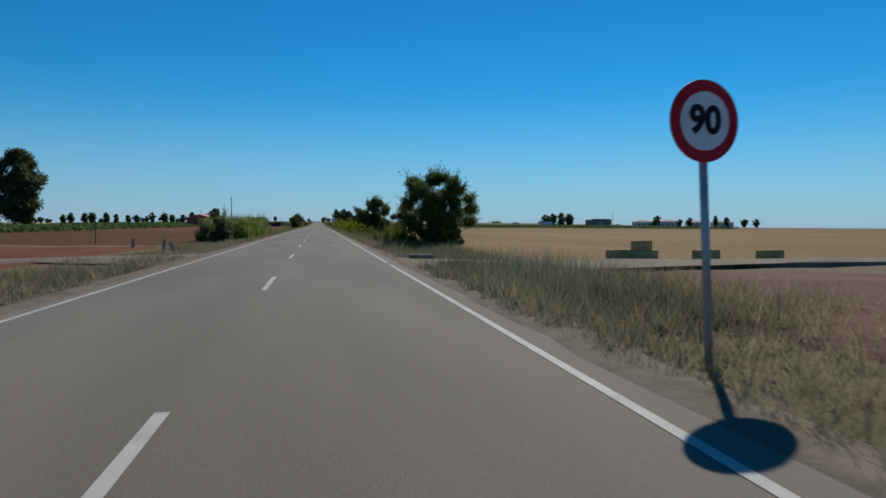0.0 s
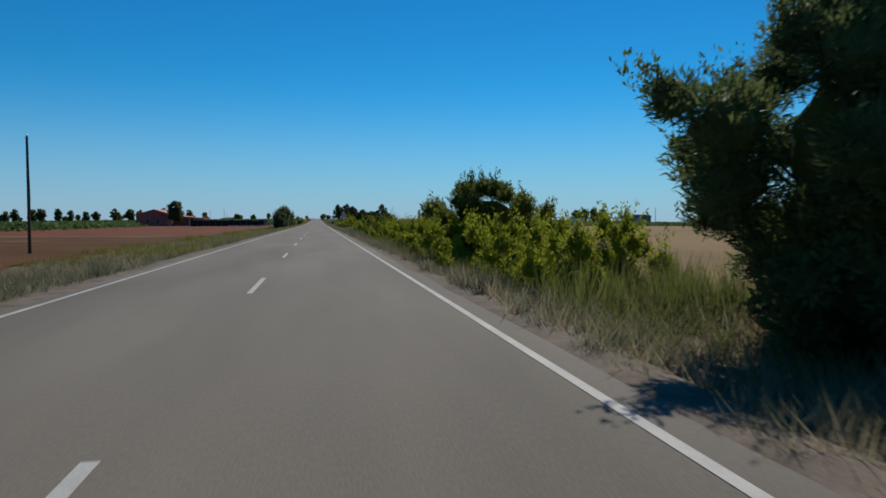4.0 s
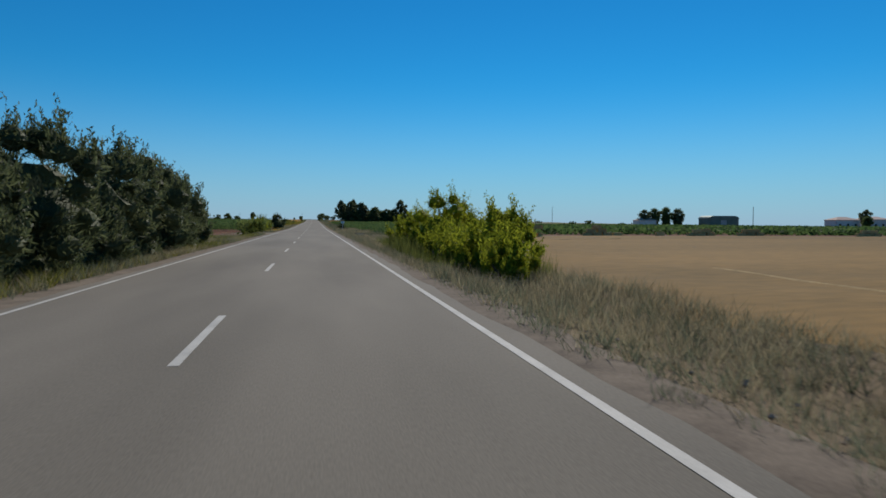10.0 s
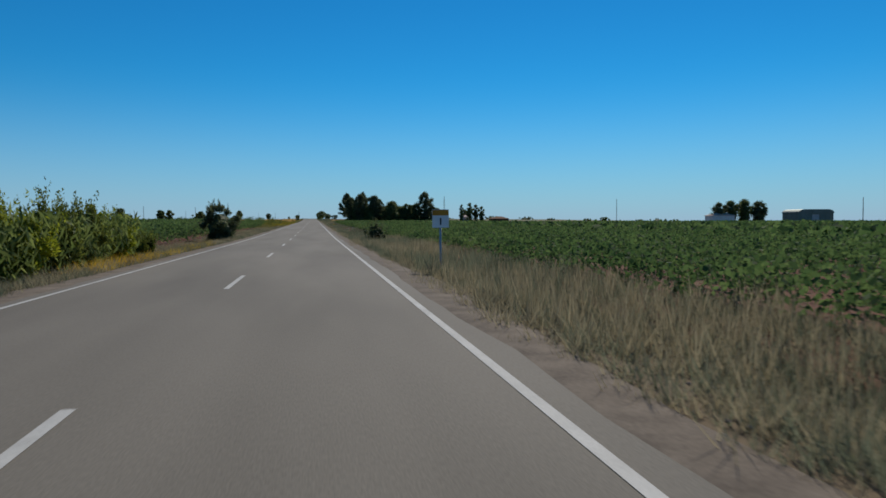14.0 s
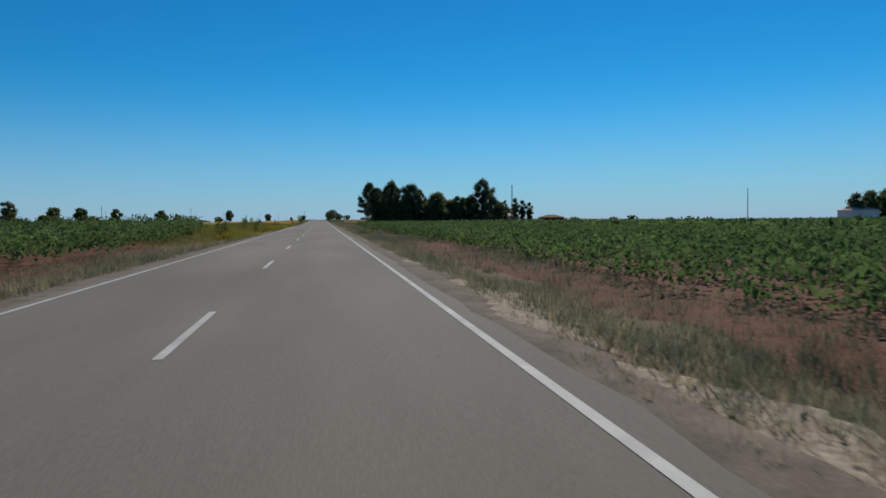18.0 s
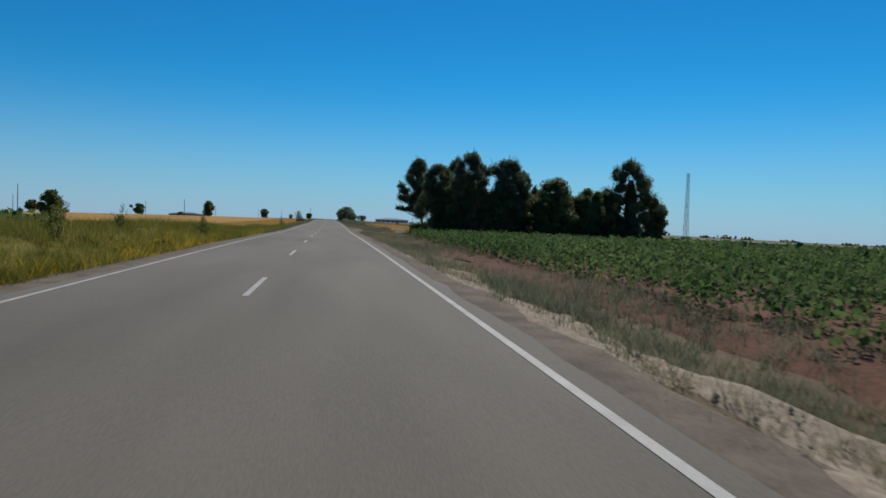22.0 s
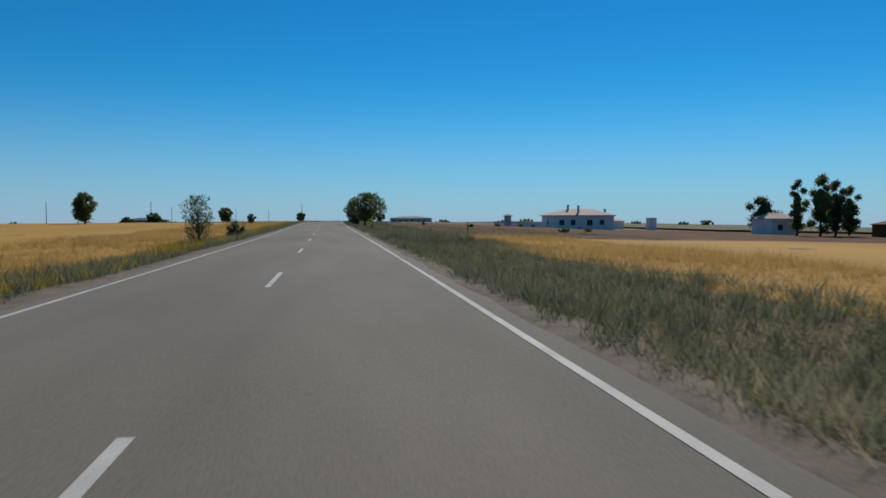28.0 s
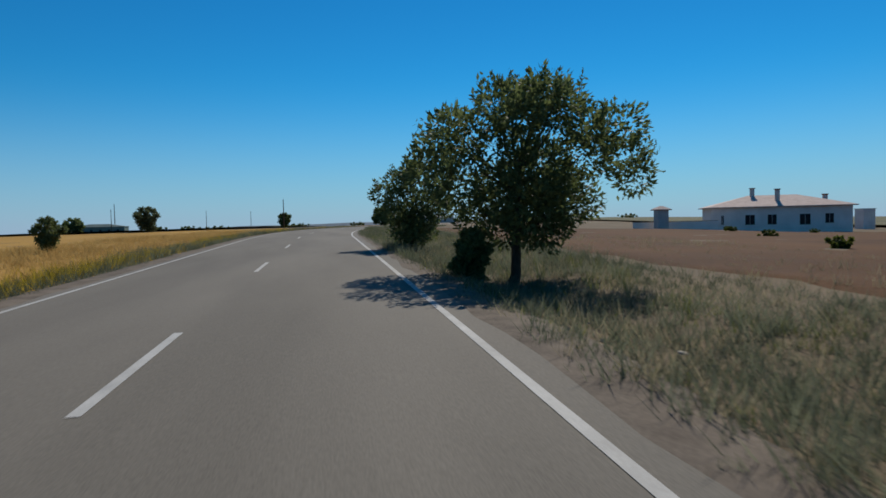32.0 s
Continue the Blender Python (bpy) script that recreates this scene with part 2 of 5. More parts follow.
def part(name, bm, mat, parent=None, label=""):
    """Links a bmesh, or a mesh, as one object under a thing or a part."""
    if isinstance(bm, bmesh.types.BMesh):
        me = bpy.data.meshes.new(name)
        bm.to_mesh(me)
        bm.free()
        me.materials.append(mat)
    else:
        me = bm
    ob = new(name, me)
    ob.parent = parent
    return tagged(ob, label)


def thing(name, place, label, category, group="", kind="", turn=0.0, scale=1.0):
    ob = new(name)
    ob.matrix_world = pose(*place, 0, 0, turn) @ Matrix.Scale(scale, 4)
    ob.empty_display_size = 0.2
    return tagged(ob, label, category, group, kind)


def box(x0, y0, z0, x1, y1, z1, bevel=0.0, bm=None):
    bm = bm or bmesh.new()
    r = bmesh.ops.create_cube(bm, size=1, matrix=Matrix.Translation(((x0 + x1) / 2, (y0 + y1) / 2, (z0 + z1) / 2)) @ Matrix.Diagonal((x1 - x0, y1 - y0, z1 - z0, 1)))
    if bevel:
        es = list({e for v in r["verts"] for e in v.link_edges})
        bmesh.ops.bevel(bm, geom=es, offset=bevel, segments=2, affect="EDGES")
    return bm


def tube(pts, radii, sides=8, bm=None):
    """A tapered tube through the points."""
    bm = bm or bmesh.new()
    rings = []
    for i, p in enumerate(pts):
        p = Vector(p)
        d = Vector(pts[min(i + 1, len(pts) - 1)]) - Vector(pts[max(i - 1, 0)])
        q = d.to_track_quat("Z", "Y")
        rings.append([bm.verts.new(p + q @ Vector((radii[i] * math.cos(a), radii[i] * math.sin(a), 0)))
                      for a in (2 * math.pi * k / sides for k in range(sides))])
    for a, b in zip(rings, rings[1:]):
        for k in range(sides):
            f = bm.faces.new((a[k], a[(k + 1) % sides], b[(k + 1) % sides], b[k]))
            f.smooth = True
    bm.faces.new(rings[0][::-1])
    bm.faces.new(rings[-1])
    return bm


def slab(outline, y0, y1, bm=None):
    """A flat shape in x and z, extruded along y."""
    bm = bm or bmesh.new()
    a = [bm.verts.new((x, y0, z)) for x, z in outline]
    b = [bm.verts.new((x, y1, z)) for x, z in outline]
    n = len(a)
    bm.faces.new(a)
    bm.faces.new(b[::-1])
    for i in range(n):
        bm.faces.new((a[i], b[i], b[(i + 1) % n], a[(i + 1) % n]))
    bmesh.ops.recalc_face_normals(bm, faces=bm.faces)
    return bm


def quads(centres, size, rng, tall=1.0, upright=0.0, way=None, broad=0.36):
    """Small leaf-like diamonds, one at each centre, turned every way or along the ways given."""
    n = len(centres)
    u = rng.normal(size=(n, 3)) if way is None else way.copy()
    if way is None:
        u[:, 2] += upright * np.sign(u[:, 2] + 1e-9) * 2
    u /= np.linalg.norm(u, axis=1)[:, None]
    w = rng.normal(size=(n, 3))
    w -= u * np.sum(u * w, axis=1)[:, None]
    w /= np.linalg.norm(w, axis=1)[:, None]
    s = (size * rng.uniform(0.6, 1.35, n))[:, None]
    v = np.stack([centres - u * s * tall * 0.5, centres + w * s * broad - u * s * tall * 0.06, centres + u * s * tall * 0.5, centres - w * s * broad - u * s * tall * 0.06], 1).reshape(-1, 3)
    return v, np.arange(4 * n).reshape(n, 4)


def smooth(a, b, v):
    t = np.clip((np.asarray(v, float) - a) / (b - a), 0, 1)
    return t * t * (3 - 2 * t)


# field entrances that fill the ditch: side of the road, from, to
CROSSINGS = [(1, 19.4, 25.2), (-1, 25.5, 30.5), (1, 264.3, 270.9), (-1, 272, 280), (1, 513.5, 536.5), (1, 610.8, 617.0)]


def land(x, y):
    """The height of the ground: a low embankment under the road, shallow ditches, fields that fall away gently."""
    x, y = np.asarray(x, float), np.asarray(y, float)
    d = x - road_x(y)
    a = np.abs(d)
    z = -0.06 - 0.30 * smooth(4.3, 6.2, a) + 0.10 * smooth(6.5, 9, a)
    fall = 0.25 + 0.75 * smooth(250, 420, y)
    left, right = np.where(d < 0, a, 0), np.where(d > 0, a, 0)
    z = z - 0.0095 * fall * np.clip(left - 45, 0, None) - 0.004 * np.clip(right - 45, 0, None)
    for s, y0, y1 in CROSSINGS:
        w = smooth(y0 - 1.5, y0, y) * (1 - smooth(y1, y1 + 1.5, y)) * (1 - smooth(8.5, 13, a)) * (d * s > 0)
        z = z * (1 - w) + w * (-0.05 - 0.022 * np.clip(a - 4, 0, None))
    z = z - 0.012 * np.clip(np.minimum(right, 65) - 15, 0, None) * smooth(360, 440, y)
    z = z - 0.015 * np.clip(right - 45, 0, None) * smooth(480, 600, y)
    z = z - 0.018 * np.clip(np.minimum(right, 62) - 12, 0, None) * smooth(575, 665, y)
    z = z + 0.6 * smooth(5.5, 9.5, left) * smooth(398, 416, y) * (1 - smooth(498, 518, y))
    bump = 0.05 * np.sin(x * 0.9 + 1.3 * np.sin(y * 0.23)) * np.sin(y * 0.61 + np.sin(x * 0.37)) * smooth(4.4, 6, a)
    return z + bump + rise(y)


def axis(dense0, dense1, step, far, growth=1.25):
    """Places along an axis: even steps in the middle, growing ones outside."""
    mid = list(np.arange(dense0, dense1 + step / 2, step))
    s, p, out = step, mid[-1], []
    while p < far:
        s *= growth
        p += s
        out.append(p)
    s, p, low = step, mid[0], []
    while p > -far:
        s *= growth
        p -= s
        low.append(p)
    return np.array(low[::-1] + mid + out)


def sheet(xs, ys, lift, follow=False):
    """A grid laid on the land. follow: x is counted from the middle of the road."""
    X, Y = np.meshgrid(xs, ys)
    if follow:
        X = X + road_x(Y)
    Z = land(X, Y) + lift
    n, m = X.shape
    i = np.arange(n * m).reshape(n, m)
    f = np.stack([i[:-1, :-1], i[:-1, 1:], i[1:, 1:], i[1:, :-1]], -1).reshape(-1, 4)
    return np.stack([X, Y, Z], -1).reshape(-1, 3), f


# ---- ground, road ----
xs, ys = axis(-16, 16, 0.5, 4500, 1.22), axis(-80, 820, 3, 4500, 1.25)
v, f = sheet(xs, ys, 0.0)
tagged(new("ground", mesh_of("ground", v, f, EARTH, True)), "dry earth plain reaching the horizon", "ground", kind="structure")

# backdrop ring of low hills, its haze painted by the blue colour
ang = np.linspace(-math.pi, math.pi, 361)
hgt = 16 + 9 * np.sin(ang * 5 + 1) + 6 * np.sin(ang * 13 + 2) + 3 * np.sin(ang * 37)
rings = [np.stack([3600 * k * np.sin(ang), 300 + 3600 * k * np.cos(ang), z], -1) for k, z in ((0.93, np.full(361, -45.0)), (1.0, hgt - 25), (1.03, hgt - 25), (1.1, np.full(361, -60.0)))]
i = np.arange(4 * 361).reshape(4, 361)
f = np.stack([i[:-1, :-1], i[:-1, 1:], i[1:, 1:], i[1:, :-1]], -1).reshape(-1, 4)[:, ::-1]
tagged(new("backdrop_hills", mesh_of("backdrop_hills", np.concatenate(rings), f, RIDGE, True)), "low far hills along the horizon, coloured blue for haze", "hills", kind="structure")

ROAD_L, ROAD_R = -3.2, 3.45


def ribbon(name, x0, x1, y0, y1, z, mat, step=2.5, thick=0.0):
    """A strip that follows the road."""
    yy = np.linspace(y0, y1, max(2, int((y1 - y0) / step) + 1))
    c = road_x(yy)
    slope = np.gradient(c, yy) if len(yy) > 2 else np.zeros_like(yy)
    k = np.sqrt(1 + slope ** 2)
    cols = [(x0, z - thick), (x0, z), (x1, z), (x1, z - thick)] if thick else [(x0, z), (x1, z)]
    v = np.stack([np.stack([c + x / k, yy - x * slope / k, rise(yy) + zz], -1) for x, zz in cols], 1).reshape(-1, 3)
    m = len(cols)
    i = np.arange(len(yy) * m).reshape(len(yy), m)
    f = np.stack([i[:-1, :-1], i[:-1, 1:], i[1:, 1:], i[1:, :-1]], -1).reshape(-1, 4)
    return mesh_of(name, v, f, mat)


road = tagged(new("road", ribbon("road", -3.62, 3.95, -90, 1100, 0.0, ASPHALT, thick=0.14)), "worn grey asphalt country road", "road", kind="structure")
dash = ribbon("lane_dash", -0.055, 0.055, 0, 3.5, 0.005, PAINT)
for k in range(-7, 25):
    part("lane_dash", dash, PAINT, road).location = (0, 12.5 * k, 0)
for k in range(25, 80):
    part("lane_dash", ribbon("lane_dash", -0.055, 0.055, 12.5 * k, 12.5 * k + 3.5, 0.005, PAINT, 0.7), PAINT, road)
part("edge_line", ribbon("edge_line", ROAD_L - 0.05, ROAD_L + 0.05, -90, 1100, 0.005, PAINT), PAINT, road, "continuous white edge line")
stops = [(-90, 20.6), (21.8, 266.2)] + [(267.6, 269.0), (270.2, 516.3)] + [(517.0, 517.9), (519.0, 529.6), (530.3, 531.7), (532.2, 533.2)]
stops += [(534.1, 611.6), (612.4, 613.1), (613.9, 614.6), (615.3, 616.0), (616.8, 1100)]
for a, b in stops:
    part("edge_line", ribbon("edge_line", ROAD_R - 0.055, ROAD_R + 0.055, a, b, 0.005, PAINT), PAINT, road, "white edge line")

rg = np.random.default_rng(3)
for side, lab in ((-1, "narrow gravel verge"), (1, "broad sandy gravel verge")):
    yy = np.arange(-90, 1000, 1.25)
    w = (0.4 if side < 0 else 0.6) + 0.22 * np.sin(yy * 0.31) + 0.16 * np.sin(yy * 0.83 + 1) + rg.uniform(-0.12, 0.12, len(yy))
    e = 3.60 if side < 0 else 3.93
    lip = e - rg.uniform(0.0, 0.16, len(yy))
    rows_ = [lip - 0.07, lip, np.full_like(yy, e + 0.35), e + 0.35 + w * 0.5, e + 0.35 + w]
    X = road_x(yy)[:, None] + side * np.stack(rows_, -1)
    Y = np.repeat(yy[:, None], 5, 1)
    Z = np.maximum(land(X, Y) + 0.03, rise(Y) - 0.03 - 0.02 * (np.abs(X - road_x(Y)) - e))
    Z[:, 4] = land(X[:, 4], Y[:, 4]) - 0.03
    Z[:, 0] = rise(yy) - 0.012
    Z[:, 1] = rise(yy) + 0.006
    Z[:, 2] = rise(yy) + 0.004
    i = np.arange(Z.size).reshape(Z.shape)
    f = np.stack([i[:-1, :-1], i[:-1, 1:], i[1:, 1:], i[1:, :-1]], -1).reshape(-1, 4)[:, ::side]
    tagged(new("verge", mesh_of("verge", np.stack([X, Y, Z], -1).reshape(-1, 3), f, GRAVEL, True)), lab, "verge", kind="structure")
VERGE_X, VERGE_Z = X, Z


def verge_top(x, y):
    """The height of the gravel or, past its rim, of the ground."""
    s = (y + 90) / 1.25
    j = int(s)
    a, b = (float(np.interp(x, VERGE_X[q], VERGE_Z[q])) for q in (j, j + 1))
    return max(a + (b - a) * (s - j), float(land(x, y)))


def field(name, x0, x1, y0, y1, mat, label, step=2.0, lift=0.05):
    near = np.arange(0, 10, 0.5)
    rest = np.linspace(10, x1 - x0, max(3, int((x1 - x0 - 10) / 5)))
    fx = x0 + np.concatenate([near, rest]) if x0 > 0 else x1 - np.concatenate([near, rest])[::-1]
    nx, ny = len(fx), max(3, int((y1 - y0) / step))
    v, f = sheet(fx, np.linspace(y0, y1, ny), lift)
    r = np.random.default_rng(int(abs(x0 * 7 + y0 * 3)))
    V = v.reshape(ny, nx, 3)
    V[:, 0, 0] += r.normal(0, 0.35, ny)
    V[:, -1, 0] += r.normal(0, 0.35, ny)
    V[0, :, 1] += r.normal(0, 0.5, nx)
    V[-1, :, 1] += r.normal(0, 0.5, nx)
    for edge in (V[0], V[-1], V[:, 0], V[:, -1]):
        edge[:, 2] -= 0.08
    return tagged(new(name, mesh_of(name, v, f, mat, True)), label, "field", kind="structure")


field("field_ploughed", 7.5, 90, -80, 20, BROWN_SOIL, "bare brown ploughed soil beside the road")
field("field_stubble", 8, 330, 26, 155, STUBBLE, "harvested golden stubble field")
field("field_pale_stubble", 8.2, 240, 157, 263, PALE_STUBBLE, "pale mown stubble field with wheel tracks")
field("field_pale_stubble_edge", 11.6, 240, 262.2, 272.2, PALE_STUBBLE, "pale mown stubble along the vineyard edge", 2.0, 0.062)
field("field_vines_soil", 6.7, 230, 272.6, 508, RED_BROWN, "red soil under the vineyard")
field("field_barley_right", 9.5, 110, 548, 611.5, WHEAT, "golden ripe barley field")
field("field_rusty", 10.8, 160, 612.5, 730, RUSTY_GRASS, "rusty dry grassland round the white house")
field("field_red", -70, -9, -60, 47, RED_SOIL, "bare red ploughed soil")
field("field_left_gold", -200, -9, 49, 148, RUSTY_GRASS, "dry brown grassland beside the road")
field("field_red_far", -110, -10, 150, 272, RED_SOIL, "red soil in front of the red farmhouse")
field("field_left_vines", -160, -6.8, 274, 415, RED_BROWN, "red soil under the vine rows")
field("field_left_vines_far", -170, -20, 416, 517, RED_BROWN, "red soil under the far vine rows")
field("field_meadow", -19.5, -5.2, 417, 517, MEADOW, "green meadow with yellow flowers")
field("field_barley_left", -320, -7.2, 519, 800, WHEAT, "golden ripe barley field")


field("field_far_right", 112, 1700, 738, 2800, PLAIN, "dark green farmland far beyond the white house", 60.0, 0.7)
field("field_far_left", -1700, -14, 812, 2800, PLAIN, "dark green farmland along the skyline", 60.0, 0.7)
field("field_far_side", -1900, -330, 100, 805, PLAIN, "dark green farmland beyond the barley", 60.0, 0.7)


def patch(name, pts, mat, label, lift=0.05):
    """A level patch of ground with a smooth outline."""
    bm = bmesh.new()
    vs = [bm.verts.new((x, y, float(land(x, y)) + lift)) for x, y in pts]
    c = bm.verts.new((sum(p[0] for p in pts) / len(pts), sum(p[1] for p in pts) / len(pts), 0))
    c.co.z = float(land(c.co.x, c.co.y)) + lift
    for a, b in zip(vs, vs[1:] + vs[:1]):
        bm.faces.new((a, b, c))
    bmesh.ops.recalc_face_normals(bm, faces=bm.faces)
    if bm.faces[0].normal.z < 0:
        bmesh.ops.reverse_faces(bm, faces=bm.faces)
    bmesh.ops.subdivide_edges(bm, edges=bm.edges, cuts=6, use_grid_fill=True)
    for q in bm.verts:
        q.co.z = float(land(q.co.x, q.co.y)) + (-0.03 if q.is_boundary and abs(q.co.x) > 4.2 else lift)
        if q.co.x > 0 and not q.is_boundary:
            q.co.z = max(q.co.z, verge_top(q.co.x, q.co.y) + 0.012)
    return tagged(part(name, bm, mat), label, "track", kind="structure")


patch("track_right", [(3.9, 17.5), (4.8, 19.7), (7, 20), (14, 21), (30, 21.8), (90, 23), (90, 25.4), (30, 24.8), (14, 24.6), (7, 24.4), (4.8, 24.6), (3.9, 27)], APRON, "pale concrete field entrance beside the road")
patch("track_left", [(-3.62, 24), (-6, 26.2), (-40, 25), (-40, 29), (-7, 30), (-3.62, 33)], DUST, "dusty farm track leaving the road")
patch("track_vineyard", [(3.9, 262.5), (5, 264.8), (7, 265.3), (10, 266), (11.2, 266.8), (11.2, 268.6), (10, 269.4), (7, 270), (5, 270.4), (3.9, 273)], DUST, "dusty field entrance beside the vineyard")
patch("track_left_vines", [(-6.5, 279.5), (-9, 277), (-14, 272), (-30, 268), (-34, 276), (-14, 279), (-13.6, 297), (-8.5, 296), (-7.5, 286)], RED_SOIL, "red earth beside the netting pen")
patch("apron_left_vines", [(-3.62, 270.5), (-5, 272.4), (-9, 276.5), (-13, 278), (-12, 281), (-8.9, 281.3), (-5.8, 278), (-3.62, 279.5)], APRON, "pale concrete farm entrance beside the road", 0.07)
patch("apron_meadow", [(-3.62, 421.5), (-4.4, 423.2), (-5.6, 425.5), (-6.7, 428.5), (-6.9, 431.5), (-6, 433.2), (-4.4, 433.6), (-3.62, 435.5)], DUST, "pale dusty pull-in beside the flowering meadow")
patch("yard", [(3.9, 512), (5.5, 516), (9, 518.5), (34, 516), (56, 516), (56, 542), (34, 542), (14, 541), (8, 536), (5.5, 534.5), (3.9, 537)], APRON, "grey dusty yard entrance under the pines", 0.055)
patch("track_house", [(3.6, 609.8), (4.8, 611.2), (7, 611.9), (8.2, 612.8), (8.2, 615.2), (7, 616.2), (4.8, 617), (3.6, 619.2)], DUST, "pale dusty drive beside the grassland")


# ---- plants ----
def foliage(rng, C, R, n, leaf, up, tall, broad):
    """Leaves on and just inside the skins of rounded lobes, pointing outwards and a little upwards."""
    i = rng.choice(len(C), n, p=R ** 2 / np.sum(R ** 2))
    g = rng.normal(size=(n, 3))
    g /= np.linalg.norm(g, axis=1)[:, None]
    ragged = 0.62 + 0.5 * rng.uniform(0, 1, n) ** 0.8
    ragged *= 1 + 0.16 * np.sin(g[:, 0] * 5 + i) * np.sin(g[:, 2] * 6 + i * 1.7)
    p = C[i] + g * (R[i] * ragged)[:, None] * np.array([1, 1, 0.86])
    way = g * 0.9 + np.array([0, 0, up]) + rng.normal(0, 0.5, (n, 3))
    p[:, 2] = np.maximum(p[:, 2], 0.04)
    return quads(p, leaf, rng, tall, way=way, broad=broad)


def core(rng, r, z0, z1, seed, n=10, m=14, rough=0.2):
    """The dark inside of a crown or lobe: an uneven egg of twigs and leaves."""
    t, a = np.linspace(0.04, 0.96, n), np.linspace(0, 2 * np.pi, m, endpoint=False)
    T, A = np.meshgrid(t, a, indexing="ij")
    R = r * np.sin(np.pi * T) ** 0.6 * (1 + 0.2 * np.sin(3 * A + seed + 4 * T) + rough * rng.normal(size=T.shape))
    v = np.stack([R * np.cos(A), R * np.sin(A), z0 + (z1 - z0) * T], -1).reshape(-1, 3)
    i = np.arange(n * m).reshape(n, m)
    j = np.roll(i, -1, 1)
    return v, np.stack([i[:-1], j[:-1], j[1:], i[1:]], -1).reshape(-1, 4)


SHAPES = {
    # crown bottom, widest height, trunk radius, vertical stretch of the lobes
    "pine": (0.27, 0.45, 0.018), "low_pine": (0.1, 0.4, 0.018), "round": (0.17, 0.5, 0.024), "umbrella": (0.26, 0.45, 0.026), "bush": (0.02, 0.5, 0.012), "tall": (0.12, 0.5, 0.02), "fan": (0.12, 0.54, 0.02),
}


def plant(name, x, y, h, r, mat, label, category="tree", shape="round", seed=0, clumps=60, per=40, leaf=0.2, group="", z=None, upright=0.0, shoots=0, wand=0.6, fill=0.5, arms=(), tilt=0.0, spiky=False):
    rng = np.random.default_rng(seed + 11)
    low, wide, tr = SHAPES[shape]
    base = float(land(x, y)) - 0.05 if z is None else z
    ob = thing(name, (x, y, base), label, category, group)
    # rounded lobes, set round the stem at the golden angle, fill an uneven egg
    total, pine = clumps * per, shape in ("pine", "low_pine")
    clumps = int(np.clip(clumps / 8, 14, 46))
    t = (np.arange(clumps) + rng.uniform(0.1, 0.9, clumps)) / clumps
    zz = h * (low + (1 - low) * t)
    point, blunt = (1.9, 0.62) if shape == "pine" else (1.8, 0.65) if shape == "fan" else (2.6, 0.52) if pine else (2.3, 0.5)
    foot = 0.3 if shape == "fan" else 0.5
    prof = np.where(t < wide, foot + (1 - foot) * np.sin(np.pi / 2 * t / wide), (1 - np.clip((t - wide) / (1.02 - wide), 0, 1) ** point) ** blunt)
    ang = 2.4 * np.arange(clumps) + rng.normal(0, 0.35, clumps)
    lob = 1 + 0.16 * np.sin(2 * ang + 5 * t + seed) + 0.12 * np.sin(3 * ang + 11 * t + seed * 2)
    cr = (0.27 + 0.17 * rng.uniform(size=clumps) + 0.08 * (clumps < 20)) * min(r, h * 0.45) * (1 - 0.3 * t)
    if shape == "fan":
        cr *= 0.84
    rad = np.maximum(r * prof * lob * rng.uniform(0.7, 1.05, clumps) - cr * 0.8, 0)
    rad *= 1 - (0.25 if pine else 0.45) * np.clip((t - 0.7) / 0.3, 0, 1)
    C = np.stack([rad * np.cos(ang), rad * np.sin(ang), np.minimum(zz, h - cr * 0.85)], -1)
    C[:, 2] = np.maximum(C[:, 2], cr * 0.6)
    lean = rng.normal(0, 0.03, 2) * h
    C[:, 0] += tilt * np.clip(C[:, 2] / h, 0, 0.6) / 0.6
    lean[0] += tilt
    if arms:
        C, cr, clumps = np.concatenate([C, np.array([a[:3] for a in arms])]), np.concatenate([cr, np.array([a[3] for a in arms])]), clumps + len(arms)
    mid = h * (0.84 if pine else 0.68)
    bm = bmesh.new()
    if shape == "bush":
        for a in rng.uniform(0, 6.28, 5):
            tip = (r * 0.5 * math.cos(a), r * 0.5 * math.sin(a), h * 0.6)
            tube([(0.1 * math.cos(a), 0.1 * math.sin(a), -0.05), (tip[0] * 0.4, tip[1] * 0.4, h * 0.3), tip], [0.05, 0.035, 0.012], 5, bm)
    else:
        R = tr * h
        tube([(0, 0, -0.1), (0.02 * h, 0, h * 0.05), (lean[0] * 0.4, lean[1] * 0.4, h * 0.3), (lean[0], lean[1], h * 0.6), (lean[0] * 1.2, lean[1] * 1.2, mid)], [R * 1.35, R, R * 0.8, R * 0.5, R * 0.12], 9, bm)
        for i in rng.choice(clumps, min(clumps, 16), replace=False):
            c = C[i]
            s = min(max(c[2] * 0.62, h * 0.12), h * 0.7)
            tube([(lean[0] * s / h, lean[1] * s / h, s), (c[0] * 0.5, c[1] * 0.5, s + (c[2] - s) * 0.35), tuple(c)], [R * 0.42, R * 0.26, R * 0.06], 5, bm)
    part("trunk", bm, BARK, ob)
    pieces = [foliage(rng, C, cr, total, leaf, 0.75 if pine else 0.2 + upright, 2.6 if pine or spiky else 1.7, 0.2 if pine or spiky else 0.36)]
    if fill:
        v, f = core(rng, r * fill * 0.8, h * (low + 0.1), h * 0.78, seed)
        pieces.append((v + np.array([tilt * 0.6, 0, 0]), f))
        for k in range(clumps):
            v, f = core(rng, cr[k] * 0.68, -cr[k] * 0.62, cr[k] * 0.62, k, 6, 8, 0.12)
            pieces.append((v + C[k], f))
